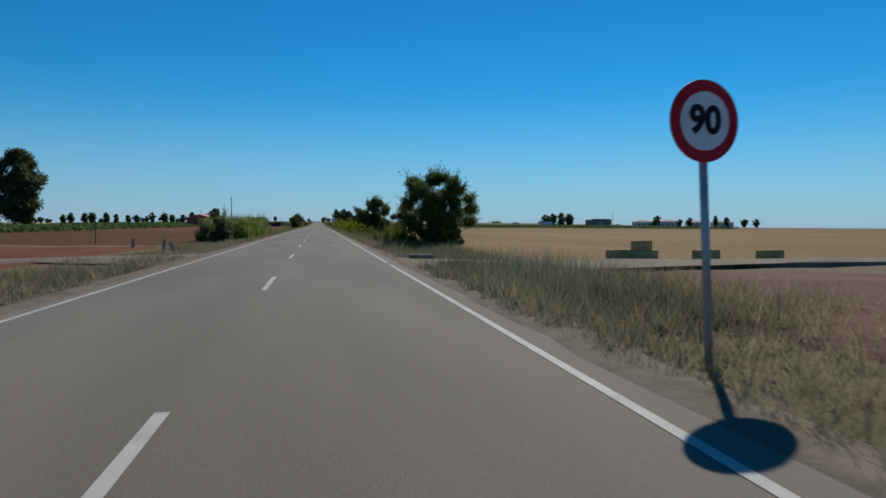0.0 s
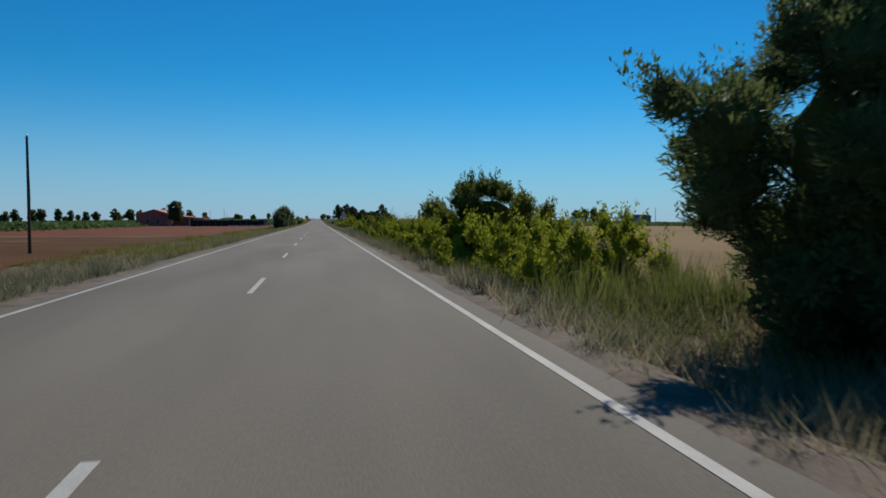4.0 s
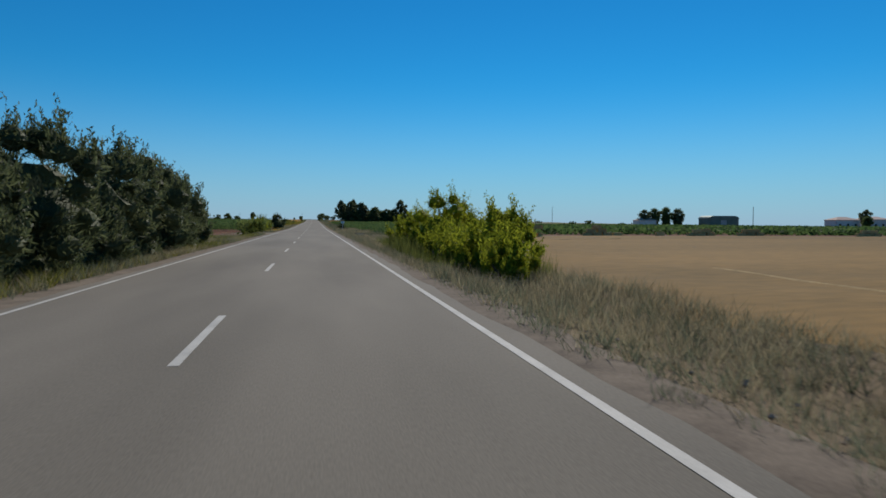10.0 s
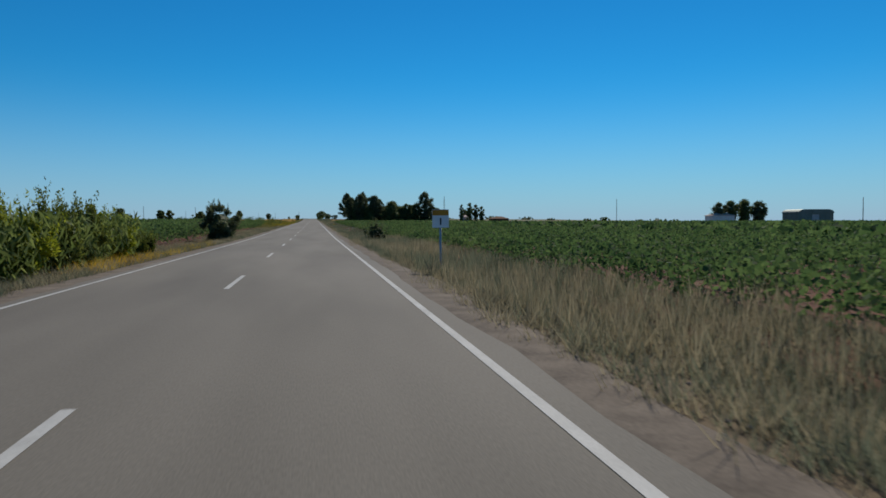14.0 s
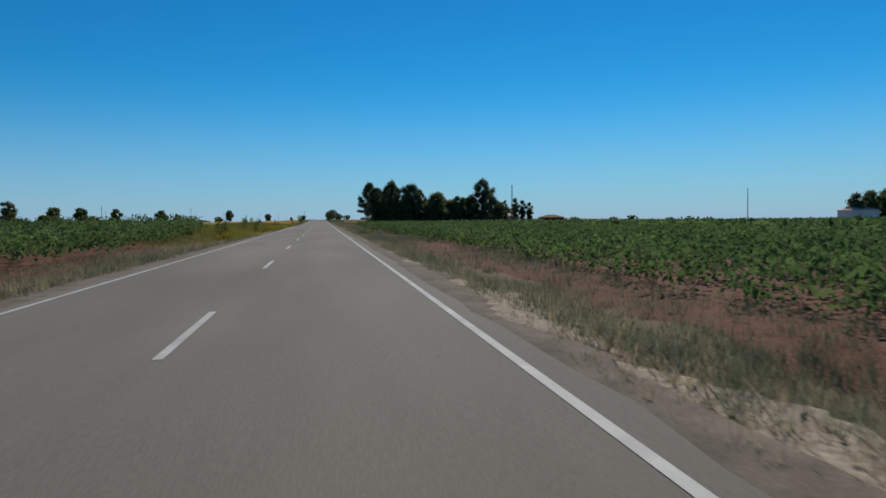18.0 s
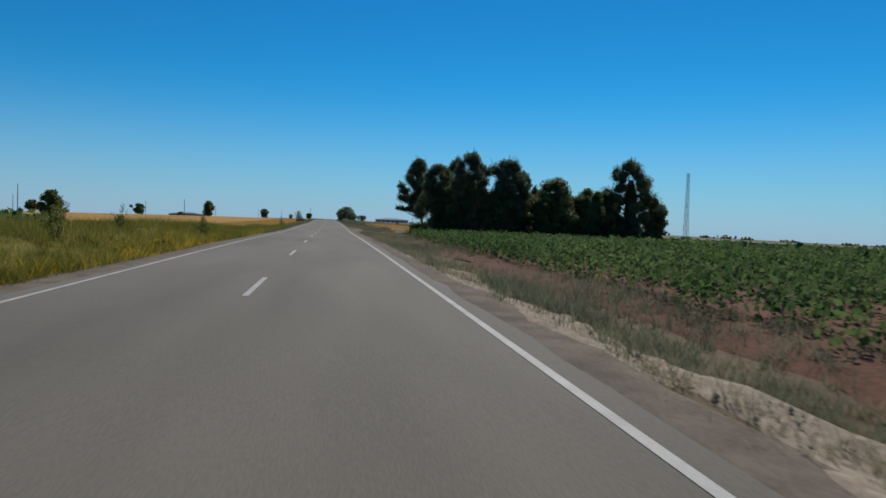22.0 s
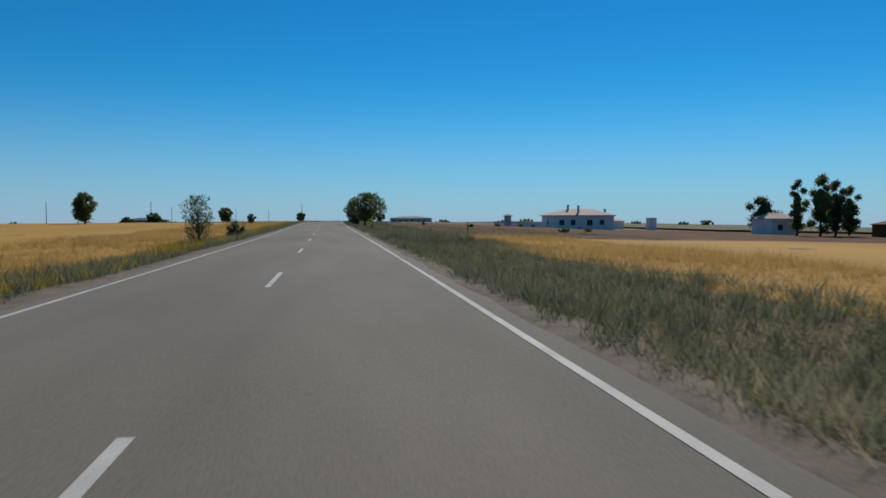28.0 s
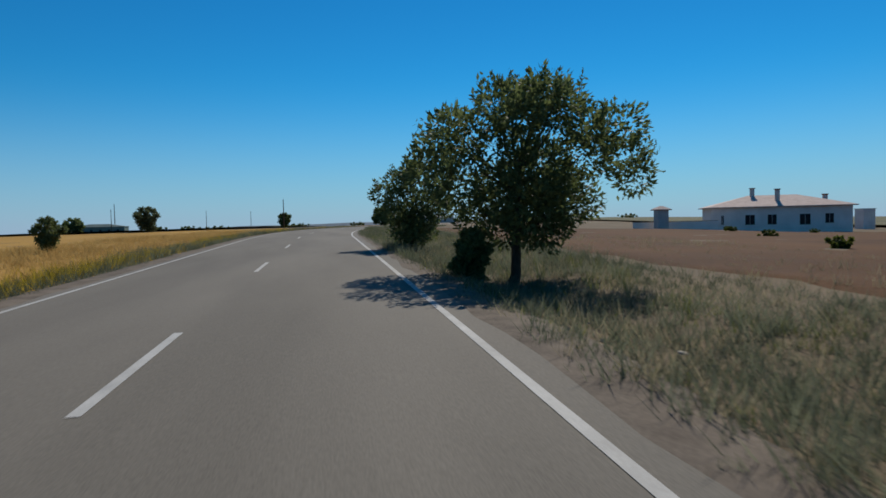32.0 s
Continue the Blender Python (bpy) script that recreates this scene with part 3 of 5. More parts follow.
    if shoots:
        # long leafy wands that stand out of the crown
        i = rng.choice(clumps, shoots)
        out = C[i] * np.array([0.35, 0.35, 0]) / max(r, 0.1) + rng.normal(0, 0.18, (shoots, 3)) + np.array([0, 0, 0.85])
        if shape == "fan":
            out = (C[i] - np.array([0, 0, 0.55 * h])) * 0.75 / r + rng.normal(0, 0.22, (shoots, 3)) + np.array([0, 0, 0.3])
        out *= (wand * rng.uniform(0.5, 1.2, shoots))[:, None] + cr[i][:, None] * 0.8
        m = 22
        q = np.linspace(0.25, 1, m)[None, :, None]
        p = (C[i][:, None] + out[:, None] * q + rng.normal(0, 0.045, (shoots, m, 3))).reshape(-1, 3)
        pieces.append(quads(p, leaf * 0.85, rng, 2.0, 0.4))
    base_i, V, F = 0, [], []
    for v, f in pieces:
        V.append(v)
        F.append(f + base_i)
        base_i += len(v)
    part("crown", mesh_of("crown", np.concatenate(V), np.concatenate(F), mat), mat, ob)
    return ob


# pines and broadleaved trees of the grove beside the yard
# place, height, crown radius, lean of the crown, clumps, leaves in a clump
PINES = [(15.4, 543.7, 11.5, 2.9, -0.5, 420, 74), (21.2, 545.8, 12.0, 2.75, 0.0, 320, 64), (15.5, 526.8, 9.3, 2.95, -0.1, 400, 84), (18.8, 521.3, 10.5, 2.75, -0.1, 400, 84), (23.5, 522.3, 10.1, 3.15, 0.3, 360, 78),
         (25.9, 523.2, 8.7, 2.0, 0.0, 220, 54), (44.2, 530.3, 12.0, 3.9, 0.0, 340, 64), (25.5, 547, 9.2, 2.5, 0.0, 240, 60)]
for i, (x, y, h, r, tilt, n, per) in enumerate(PINES):
    arms = [(-1.2 - 0.55 * k, -0.3 * k, 3.7 - 0.17 * k + 0.03 * k * k, 0.55 - 0.03 * k) for k in range(6)] + [(-3.3, 0.2, 5.3, 0.7), (-2.6, -0.2, 5.0, 0.75), (-3.0, 0.1, 6.4, 0.75)] if i == 0 else []
    arms += [(-1.9, 0.2, 6.3, 0.7), (-2.3, 0.1, 6.8, 0.55), (-2.0, -0.3, 7.9, 0.6)] if i == 3 else []
    plant("pine_tree", x, y, h, r, PINE, "tall dark green pine tree beside the farmyard", "pine tree", "pine" if i in (0, 1) else "low_pine", i, n, per, 0.115, "pines of the grove", fill=0.25, upright=0.45, arms=arms, tilt=tilt, shoots=150, wand=0.45)
GROVE = [(30.6, 524.2, 8.2, 3.7), (36.6, 527, 7.3, 2.7), (34.0, 525.5, 6.0, 2.4), (40.2, 530, 7.2, 2.4), (48.6, 531, 6.0, 2.2), (28.2, 521, 5.4, 2.2), (20.5, 531, 5.6, 2.8), (24.5, 530, 6.2, 3.0), (29.0, 532.5, 6.4, 3.0), (34.5, 533.5, 6.6, 3.0), (40, 535, 6.4, 2.8),
         # the last three trees are added to deepen the shade on the yard
         (20.5, 525.5, 5.6, 2.2), (22.5, 536.5, 6.2, 2.8), (28, 538, 6.4, 3.0), (19.5, 527.8, 7.0, 2.8), (17.0, 523.8, 6.6, 2.2), (21.8, 519.8, 6.0, 2.4)]
for i, (x, y, h, r) in enumerate(GROVE):
    plant("grove_tree", x, y, h, r, OAK, "dense dark green broadleaved tree in the grove", "tree", "round", 20 + i, 170, 46, 0.18, "broadleaved trees of the grove", fill=0.6)
for i in range(15):
    x, y = 17.5 + 2.1 * i, 525.5 + 0.16 * i + 1.1 * math.sin(i * 2.3)
    plant("grove_shrub", x, y, 1.5 + 0.7 * math.sin(i * 1.9) ** 2, 1.35, ELM, "dark shaded undergrowth shrub below the trees", "shrub", "bush", 360 + i, 70, 34, 0.12, "undergrowth of the grove", fill=0.6)

# the two trees at the bend
plant("almond_tree", 5.65, 661.0, 5.1, 2.7, OAK, "spreading dark green almond tree beside the road bend", "tree", "umbrella", 31, 330, 58, 0.095, shoots=60, wand=0.25, fill=0, tilt=0.5)
plant("almond_tree", 4.4, 672.5, 3.8, 1.7, OAK, "smaller leaning almond tree beside the road bend", "tree", "round", 37, 200, 48, 0.095, shoots=40, wand=0.25, fill=0, tilt=0.3)
plant("low_bush", 4.5, 660.4, 1.3, 0.55, OAK, "low green bush at the foot of the almond tree", "shrub", "bush", 39, 90, 40, 0.08)

# roadside elms and shrubs on the right
plant("elm_tree", 8.55, 40.9, 4.9, 2.95, ELM, "dense dark elm bush hanging over the verge", "tree", "fan", 41, 520, 96, 0.064, fill=0.28, shoots=420, wand=0.5, spiky=True, upright=0.3)
plant("elm_tree", 8.1, 82.2, 4.75, 2.45, ELM, "large dark elm bush beside the road", "tree", "fan", 42, 520, 96, 0.064, fill=0.28, shoots=420, wand=0.5, spiky=True, upright=0.3)
for i, (x, y, h, r) in enumerate([(7.5, 81.3, 1.9, 1.5), (8.8, 82.3, 1.6, 1.3), (8.5, 41.1, 1.6, 1.5), (9.7, 42.1, 1.5, 1.3)]):
    plant("low_bush", x, y, h, r, ELM, "dark undergrowth at the foot of the elm", "shrub", "bush", 420 + i, 150, 44, 0.075, "undergrowth below the elms", shoots=40, wand=0.4)
plant("elm_tree", 7.9, 100.2, 3.3, 2.4, HEDGE, "rounded elm bush above the hedge", "tree", "bush", 43, 380, 54, 0.085, fill=0.5, shoots=150, wand=0.45, spiky=True, upright=0.3)
for i, (x, y, h, r) in enumerate([(6.2, 41.5, 1.3, 1.1), (6.0, 44, 1.2, 1.1), (7.4, 43, 1.5, 1.2), (6.2, 48, 0.9, 1.0), (6.8, 52, 1.1, 1.1), (8.2, 57.4, 1.9, 0.8), (6.5, 71, 0.9, 0.9), (6.4, 76, 1.2, 1.1), (6.0, 88, 1.6, 1.5),
                                  (6.3, 93, 1.7, 1.6), (6.2, 98, 1.7, 1.6), (6.4, 104, 1.7, 1.6), (6.2, 109, 1.6, 1.6), (6.6, 114, 1.6, 1.6), (6.4, 119, 1.5, 1.5),
                                  (6.6, 125, 1.5, 1.5), (7.4, 135, 2.4, 1.3), (6.9, 133, 2.1, 1.2), (6.9, 150.5, 2.0, 1.4), (6.7, 164.4, 0.9, 0.7), (6.3, 154, 1.4, 0.9),
                                  (8.6, 90, 1.7, 1.5), (8.8, 95, 1.6, 1.5), (9.0, 108, 1.7, 1.6), (8.8, 113, 1.7, 1.5), (9.0, 118, 1.6, 1.5), (8.8, 123, 1.5, 1.4), (8.2, 128, 1.4, 1.3), (7.0, 130, 1.5, 1.2), (9.2, 228, 2.2, 1.5), (8.6, 233, 1.9, 1.5), (6.8, 218.5, 1.0, 0.5), (7.8, 226.5, 3.2, 1.8), (6.9, 222.5, 1.6, 1.1), (6.9, 230, 2.2, 1.4), (6.6, 233.5, 1.8, 1.1), (7.0, 224.6, 1.8, 1.1), (7.2, 237.5, 0.7, 0.5), (7.4, 214.6, 2.2, 1.1), (7.9, 216.6, 2.0, 1.1), (6.6, 217.0, 1.3, 0.9), (8.0, 218.8, 1.4, 1.0), (6.9, 220.4, 1.5, 1.0), (6.4, 210.8, 1.1, 0.9), (7.1, 212.4, 1.5, 0.95), (6.2, 213.4, 1.3, 0.9)]):
    plant("roadside_shrub", x, y, h, r, HEDGE if y < 80 or 129 < y < 148 or 168 < y < 200 else BROOM, "bright green roadside shrub on the verge", "shrub", "bush", 60 + i, 120, 36, 0.07, "shrubs along the road", shoots=64, wand=0.5, fill=0.15, spiky=True, upright=0.35)
for i, (x, y, h, r) in enumerate([(6.5, 161.4, 1.25, 0.5), (7.1, 162.3, 1.35, 0.55), (7.7, 161.6, 0.95, 0.5), (7.3, 160.2, 0.9, 0.4)]):
    plant("roadside_shrub", x, y, h, r, HEDGE, "loose wispy green shrub on the verge", "shrub", "bush", 340 + i, 46, 40, 0.045, "shrubs along the road", shoots=46, wand=0.45, fill=0, upright=0.4)
plant("roadside_shrub", 6.4, 325.2, 1.4, 0.9, WILLOW, "wispy grey green shrub on the verge", "shrub", "bush", 88, 70, 30, 0.07, "shrubs along the road", shoots=40, wand=0.7)
for i, (x, y, h) in enumerate([(6.6, 141.3, 1.5), (6.2, 140.2, 1.3), (7.3, 142.5, 1.2)]):
    plant("tall_weed", x, y, h, 0.35, GREENGRASS, "tall thin green weed on the verge", "weed", "bush", 300 + i, 12, 8, 0.06, "tall weeds", shoots=7, wand=0.8, fill=0)

# low mounds between the sandy verge and the red soil, and in the meadow
rm = random.Random(21)
plant("low_bush", 6.1, 420.2, 0.95, 0.75, GREYGRASS, "broad grey brown thorn bush beside the verge", "shrub", "bush", 460, 160, 60, 0.028, shoots=60, wand=0.3, fill=0, spiky=True, upright=0.5)
plant("low_bush", 5.9, 417.0, 0.6, 0.7, BROOMGOLD, "low yellow flowering bush beside the verge", "shrub", "bush", 461, 150, 50, 0.03, shoots=40, wand=0.2, fill=0, spiky=True)
plant("low_bush", 5.1, 414.3, 0.45, 0.5, WILLOW, "low dark cushion bush on the sandy verge", "shrub", "bush", 462, 120, 60, 0.028, fill=0.3, spiky=True)
for i, (x, y, h) in enumerate([(-5.2, 406, 0.5), (-5.6, 408.5, 0.55), (-5.0, 411.5, 0.5), (-5.1, 437.5, 0.55), (-5.5, 439.4, 0.6), (-5.0, 441.5, 0.5), (-5.2, 452, 0.5), (-5.4, 463, 0.5), (-5.1, 466, 0.45), (-5.2, 421.3, 0.5)]):
    plant("low_bush", x, y, h, h * 1.3, BROOMGOLD, "low golden flowering bush at the meadow edge", "shrub", "bush", 470 + i, 110, 36, 0.035, "golden bushes at the meadow edge", shoots=30, wand=0.25, fill=0, spiky=True)
for i in range(16):
    plant("tall_weed", rm.uniform(-10.5, -6.2), 406 + 5.3 * i + rm.uniform(-1.5, 1.5), rm.uniform(0.8, 1.3), 0.4, GREENGRASS, "tall dark green weed in the meadow", "weed", "bush", 480 + i, 26, 16, 0.06, "tall weeds", shoots=14, wand=0.5, fill=0)

# left side shrubs
for i, (x, y, h, r) in enumerate([(-6.1, 208.5, 3.3, 1.6), (-5.9, 212.5, 4.3, 2.0), (-5.8, 217.5, 4.2, 2.0), (-5.8, 222.5, 4.5, 1.9), (-5.9, 227.5, 4.4, 1.8), (-6.0, 232, 3.9, 1.5), (-6.2, 237, 3.1, 1.4)]):
    plant("willow_bush", x, y, h, r, WILLOW, "tall grey green bush beside the road", "shrub", "bush", 90 + i, 190, 46, 0.085, "bushes along the road", shoots=110, wand=0.6, spiky=True, upright=0.5)
plant("willow_bush", -5.9, 331.5, 3.2, 1.9, WILLOW, "rounded grey green bush beside the vines", "shrub", "bush", 97, 170, 36, 0.09, "bushes along the road", shoots=50, wand=0.5)
for i, (x, y, h, r) in enumerate([(-6.9, 291, 1.5, 1.1), (-6.6, 293.5, 2.0, 1.3), (-6.7, 296.5, 2.2, 1.4), (-6.5, 299.5, 2.2, 1.4), (-6.7, 302.5, 1.8, 1.3), (-6.8, 306, 1.2, 1.0), (-7.2, 311, 0.8, 0.9)]):
    plant("roadside_shrub", x, y, h, r, BROOM if i % 3 == 1 else HEDGE, "tall green shrub beside the vines", "shrub", "bush", 310 + i, 130, 36, 0.075, "shrubs along the road", shoots=90, wand=0.7, upright=0.4)
for i, (x, y) in enumerate([(-5.4, 269.5), (-5.2, 271.2), (-6.2, 268.4)]):
    plant("low_bush", x, y, 0.75, 0.6, HEDGE, "low dark weed bush beside the farm entrance", "shrub", "bush", 330 + i, 60, 30, 0.06, "low bushes at the farm entrance", shoots=20, wand=0.3)
plant("roadside_shrub", -6.6, 54, 2.2, 1.2, WILLOW, "grey green shrub beside the cane thicket", "shrub", "bush", 99, 110, 34, 0.085, shoots=40, wand=0.8)
plant("eucalyptus_tree", -72, 181, 20, 6.5, WILLOW, "tall grey green eucalyptus at the field edge", "tree", "tall", 101, 300, 34, 0.42)
plant("young_tree", -6.3, 601.4, 2.95, 1.2, WILLOW, "slender young tree in the roadside grass", "tree", "round", 102, 60, 46, 0.07, shoots=16, wand=0.3, fill=0)
plant("tall_weed", -6.7, 551.5, 1.2, 0.4, GREENGRASS, "tall green weed in the verge grass", "weed", "bush", 103, 30, 12, 0.07, "tall weeds", shoots=14, wand=0.5, fill=0)
plant("roadside_shrub", 5.9, 644, 1.5, 0.5, BROOM, "thin green sapling on the verge", "shrub", "bush", 106, 24, 14, 0.06, "shrubs along the road", shoots=16, wand=0.6, fill=0)
plant("young_tree", -12.8, 681, 1.9, 0.75, OAK, "small dark almond sapling in the barley", "tree", "round", 104, 80, 30, 0.085)
plant("roadside_shrub", -6.1, 614, 1.25, 0.8, WILLOW, "feathery grey green shrub at the barley edge", "shrub", "bush", 105, 100, 46, 0.05, shoots=60, wand=0.45, fill=0.15, spiky=True, upright=0.6)
for i, (x, y) in enumerate([(24, 672), (33, 690), (44, 712), (50, 722), (62, 722), (38, 655), (29, 640)]):
    plant("low_bush", x, y, 0.6, 0.7, HEDGE, "low green bush on the dry grassland", "shrub", "bush", 320 + i, 40, 26, 0.1, "low bushes by the house")


# ---- vines ----
def vines(name, spots, leaves, size, h, spread, seed, label):
    """Rows of low vines: leafy heads on short stocks, too many to count."""
    rng = np.random.default_rng(seed)
    p = np.repeat(spots, leaves, 0)
    q = rng.normal(0, 1, p.shape)
    q /= np.linalg.norm(q, axis=1)[:, None]
    p = p + q * spread * rng.uniform(0.4, 1.0, len(p))[:, None] * np.array([1, 1, 0.62])
    p[:, 2] += land(p[:, 0], p[:, 1]) + h
    v, f = quads(p, size, rng, 1.1)
    return tagged(new(name, mesh_of(name, v, f, VINE)), label, "vineyard", kind="stuff")


def vine_spots(x0, x1, y0, y1, dx, dy, seed):
    rng = np.random.default_rng(seed)
    X, Y = np.meshgrid(np.arange(x0, x1, dx), np.arange(y0, y1, dy))
    s = np.stack([X.ravel(), Y.ravel(), np.zeros(X.size)], -1)
    s += rng.normal(0, 1, s.shape) * np.array([0.22, 0.22, 0.07])
    return s[rng.uniform(size=len(s)) > 0.04]


vines("vine_rows", vine_spots(9.3, 27, 277, 505, 1.7, 1.2, 1), 140, 0.14, 0.5, 0.85, 1, "dense leafy green vines in rows on red soil")
vines("vine_rows_far", vine_spots(27, 190, 277, 500, 2.2, 1.6, 2), 12, 0.66, 0.5, 1.0, 2, "green vineyard stretching away to the skyline")
vines("vine_rows_left", vine_spots(-24, -8.2, 299, 415, 2.2, 1.3, 3), 110, 0.17, 0.95, 1.1, 3, "trained green vine rows with bare earth between")
vines("vine_rows_left_far", vine_spots(-150, -24, 306, 508, 2.6, 1.9, 4), 9, 0.66, 0.6, 0.95, 4, "green vineyard behind the roadside field")
vines("vine_rows_farm", vine_spots(-150, -42, 105, 262, 2.6, 2.0, 5), 12, 0.6, 0.6, 1.0, 5, "dark green vineyard beyond the stubble")


# ---- grass ----
# tracks on which no grass grows: side of the road, from, to, width
BARE = [(1, 19.8, 24.9, 40), (1, 265.2, 270.2, 9.5), (1, 611.9, 616.6, 6.8), (-1, 26.3, 29.8, 40), (-1, 271.8, 279.5, 13), (-1, 423.6, 433.4, 6.4)]


def grass(name, x0, x1, y0, y1, per_m2, h, mat, label, seed, blades=13, side=1, patchy=0.5, lean=0.85, width=0.0062):
    """Tufts of blades, each blade a narrow triangle; x is counted from the middle of the road."""
    rng = np.random.default_rng(seed)
    n = int((x1 - x0) * (y1 - y0) * per_m2)
    y = rng.uniform(y0, y1, n)
    d = x0 + (x1 - x0) * rng.uniform(0, 1, n)
    m = 0.5 + 0.5 * np.sin(y * 0.21 + seed) * np.sin(y * 0.057 + d * 0.8 + seed * 1.7)
    keep = rng.uniform(size=n) > patchy * m
    for s, a, b, far in BARE:
        if s == side:
            keep &= ~((y > a) & (y < b) & (d < far))
    y, d = y[keep], d[keep]
    x = road_x(y) + side * d
    n = len(y)
    tuft = h * rng.uniform(0.45, 1.25, n) * (0.7 + 0.5 * np.sin(y * 0.13 + seed * 3) ** 2)
    X, Y, T = np.repeat(x, blades), np.repeat(y, blades), np.repeat(tuft, blades)
    k = len(X)
    X = X + rng.normal(0, 0.08, k)
    Y = Y + rng.normal(0, 0.08, k)
    Z = land(X, Y) - 0.03
    if name == "yard_grass":
        Z = np.maximum(Z, rise(Y) - 0.05 - 0.05 * np.clip(X - 4.2, 0, 3.3))
    elif name == "verge_tufts":
        Z = np.maximum(Z, rise(Y) - 0.05)
    T = T * rng.uniform(0.5, 1.1, k)
    a = rng.uniform(0, 2 * np.pi, k)
    w = width * (0.6 + T) * 1.6
    le = lean * T * rng.uniform(0.2, 1.2, k)
    b = rng.uniform(0, 2 * np.pi, k)
    base = np.stack([X, Y, Z], -1)
    off = np.stack([np.cos(a) * w, np.sin(a) * w, np.zeros(k)], -1)
    tip = base + np.stack([np.cos(b) * le, np.sin(b) * le, T], -1)
    v = np.stack([base - off, base + off, tip], 1).reshape(-1, 3)
    return tagged(new(name, mesh_of(name, v, np.arange(3 * k).reshape(k, 3), mat)), label, "grass", kind="stuff")


grass("dry_grass_right", 4.2, 9.5, -10, 130, 12, 0.42, DRY, "dry straw coloured roadside grass", 1)
grass("grey_grass_right", 4.1, 8.5, -10, 276, 10, 0.40, GREYGRASS, "grey green roadside grass", 2)
grass("dry_grass_fields", 4.2, 8.8, 130, 290, 12, 0.36, DRY, "dry straw coloured grass between road and fields", 3)
grass("dry_grass_vineyard", 4.4, 6.6, 290, 515, 10, 0.30, DRY, "dry grass between road and vineyard", 14, patchy=0.8)
grass("grey_grass_vineyard", 4.4, 9.2, 276, 515, 13, 0.34, GREYGRASS, "thin grey green grass beside the vineyard", 4, patchy=0.8)
grass("dry_grass_yard", 4.2, 9.0, 534.5, 575, 13, 0.34, DRY, "dry grass in front of the barley", 15)
grass("yard_grass", 5.2, 9.0, 520.5, 528, 15, 0.42, DRY, "dry grass patch at the yard entrance", 19, patchy=0.2)
grass("yard_grass", 5.4, 9.2, 520, 528.4, 18, 0.42, GREYGRASS, "soft olive grass patch at the yard entrance", 49, patchy=0.2)
grass("yard_grass", 4.6, 8.4, 508, 517.8, 11, 0.32, GREYGRASS, "grey green grass patch at the yard entrance", 29, patchy=0.2)
grass("weeds_house", 4.7, 9.4, 599, 611.8, 22, 0.64, GREYGRASS, "tall grey green weeds beside the drive", 31, patchy=0.15, lean=0.4)
grass("weeds_house", 4.9, 9.5, 603, 611.8, 6, 0.9, DRY, "pale dry stalks among the weeds beside the drive", 50, patchy=0.3, lean=0.3, blades=5)
grass("green_grass_house", 4.2, 9.5, 565, 760, 3, 0.34, GREENGRASS, "green roadside grass", 20)
grass("dry_grass_house", 4.2, 9.5, 575, 760, 5, 0.34, DRY, "dry straw coloured roadside grass", 51)
grass("grey_grass_house", 4.1, 10.8, 545, 760, 16, 0.40, GREYGRASS, "grey green roadside grass", 5)
grass("weeds_ploughed", 7.5, 12, 0, 19, 9, 0.5, DRY, "straw coloured weeds on the ploughed soil", 45, patchy=0.6)
grass("dry_grass_corner", 5.0, 15, 486, 513, 14, 0.38, DRY, "dry grass between the vines and the yard", 36, patchy=0.4)
grass("verge_tufts", 4.0, 4.9, 270, 515, 7, 0.16, DRY, "short dry tufts on the gravel verge", 33, patchy=0.7)
grass("verge_tufts", 4.0, 4.9, -5, 262, 7, 0.16, GREYGRASS, "short tufts on the gravel verge", 34, patchy=0.7)
grass("verge_tufts", 4.0, 4.9, 540, 700, 8, 0.16, GREYGRASS, "short tufts on the gravel verge", 35, patchy=0.6)
grass("weeds_mixed_vineyard", 4.9, 9.4, 271, 330, 12, 0.55, GREYGRASS, "grey green weeds in front of the vines", 37, lean=0.4)
grass("weeds_dry_vineyard", 4.9, 9.0, 271, 330, 9, 0.6, DRY, "tall straw coloured weeds in front of the vines", 28, lean=0.35)
grass("tufts_sandy_verge", 5.3, 6.3, 394, 456, 36, 0.46, GREYGRASS, "soft grey green tufts beside the sandy verge", 53, patchy=0.8, lean=0.8, width=0.005, blades=18)
grass("weeds_vineyard", 4.9, 8.8, 318, 372, 12, 0.4, GREYGRASS, "tall grey green weeds in front of the vines", 26, lean=0.4)
grass("weeds_first", 5.0, 8.8, 8, 80, 14, 0.75, GREYGRASS, "tall grey green weeds on the verge", 27, lean=0.7, width=0.005)
grass("weeds_tall", 5.0, 8.2, 128, 172, 14, 0.75, GREYGRASS, "tall grey green weeds on the verge", 18, lean=0.65, width=0.005)
grass("weeds_verge", 4.9, 8.4, 172, 262, 10, 0.42, DRY, "tall dry weeds on the verge", 24, lean=0.7, width=0.005)
grass("weeds_right", 4.9, 8.2, 30, 165, 8, 0.62, GREENGRASS, "tall green roadside weeds", 6)
grass("dry_grass_left", 4.0, 8.4, -10, 210, 9, 0.36, DRY, "dry straw coloured roadside grass", 7, side=-1)
grass("grey_grass_left", 3.9, 8.2, -10, 420, 8, 0.36, GREYGRASS, "grey green roadside grass", 8, side=-1)
grass("green_grass_left", 4.1, 10.0, 100, 272, 9, 0.38, MEADOWGRASS, "olive green roadside grass", 48, side=-1)
grass("dry_grass_left_farm", 4.0, 8.4, 210, 420, 12, 0.34, DRY, "dry straw coloured roadside grass", 16, side=-1)
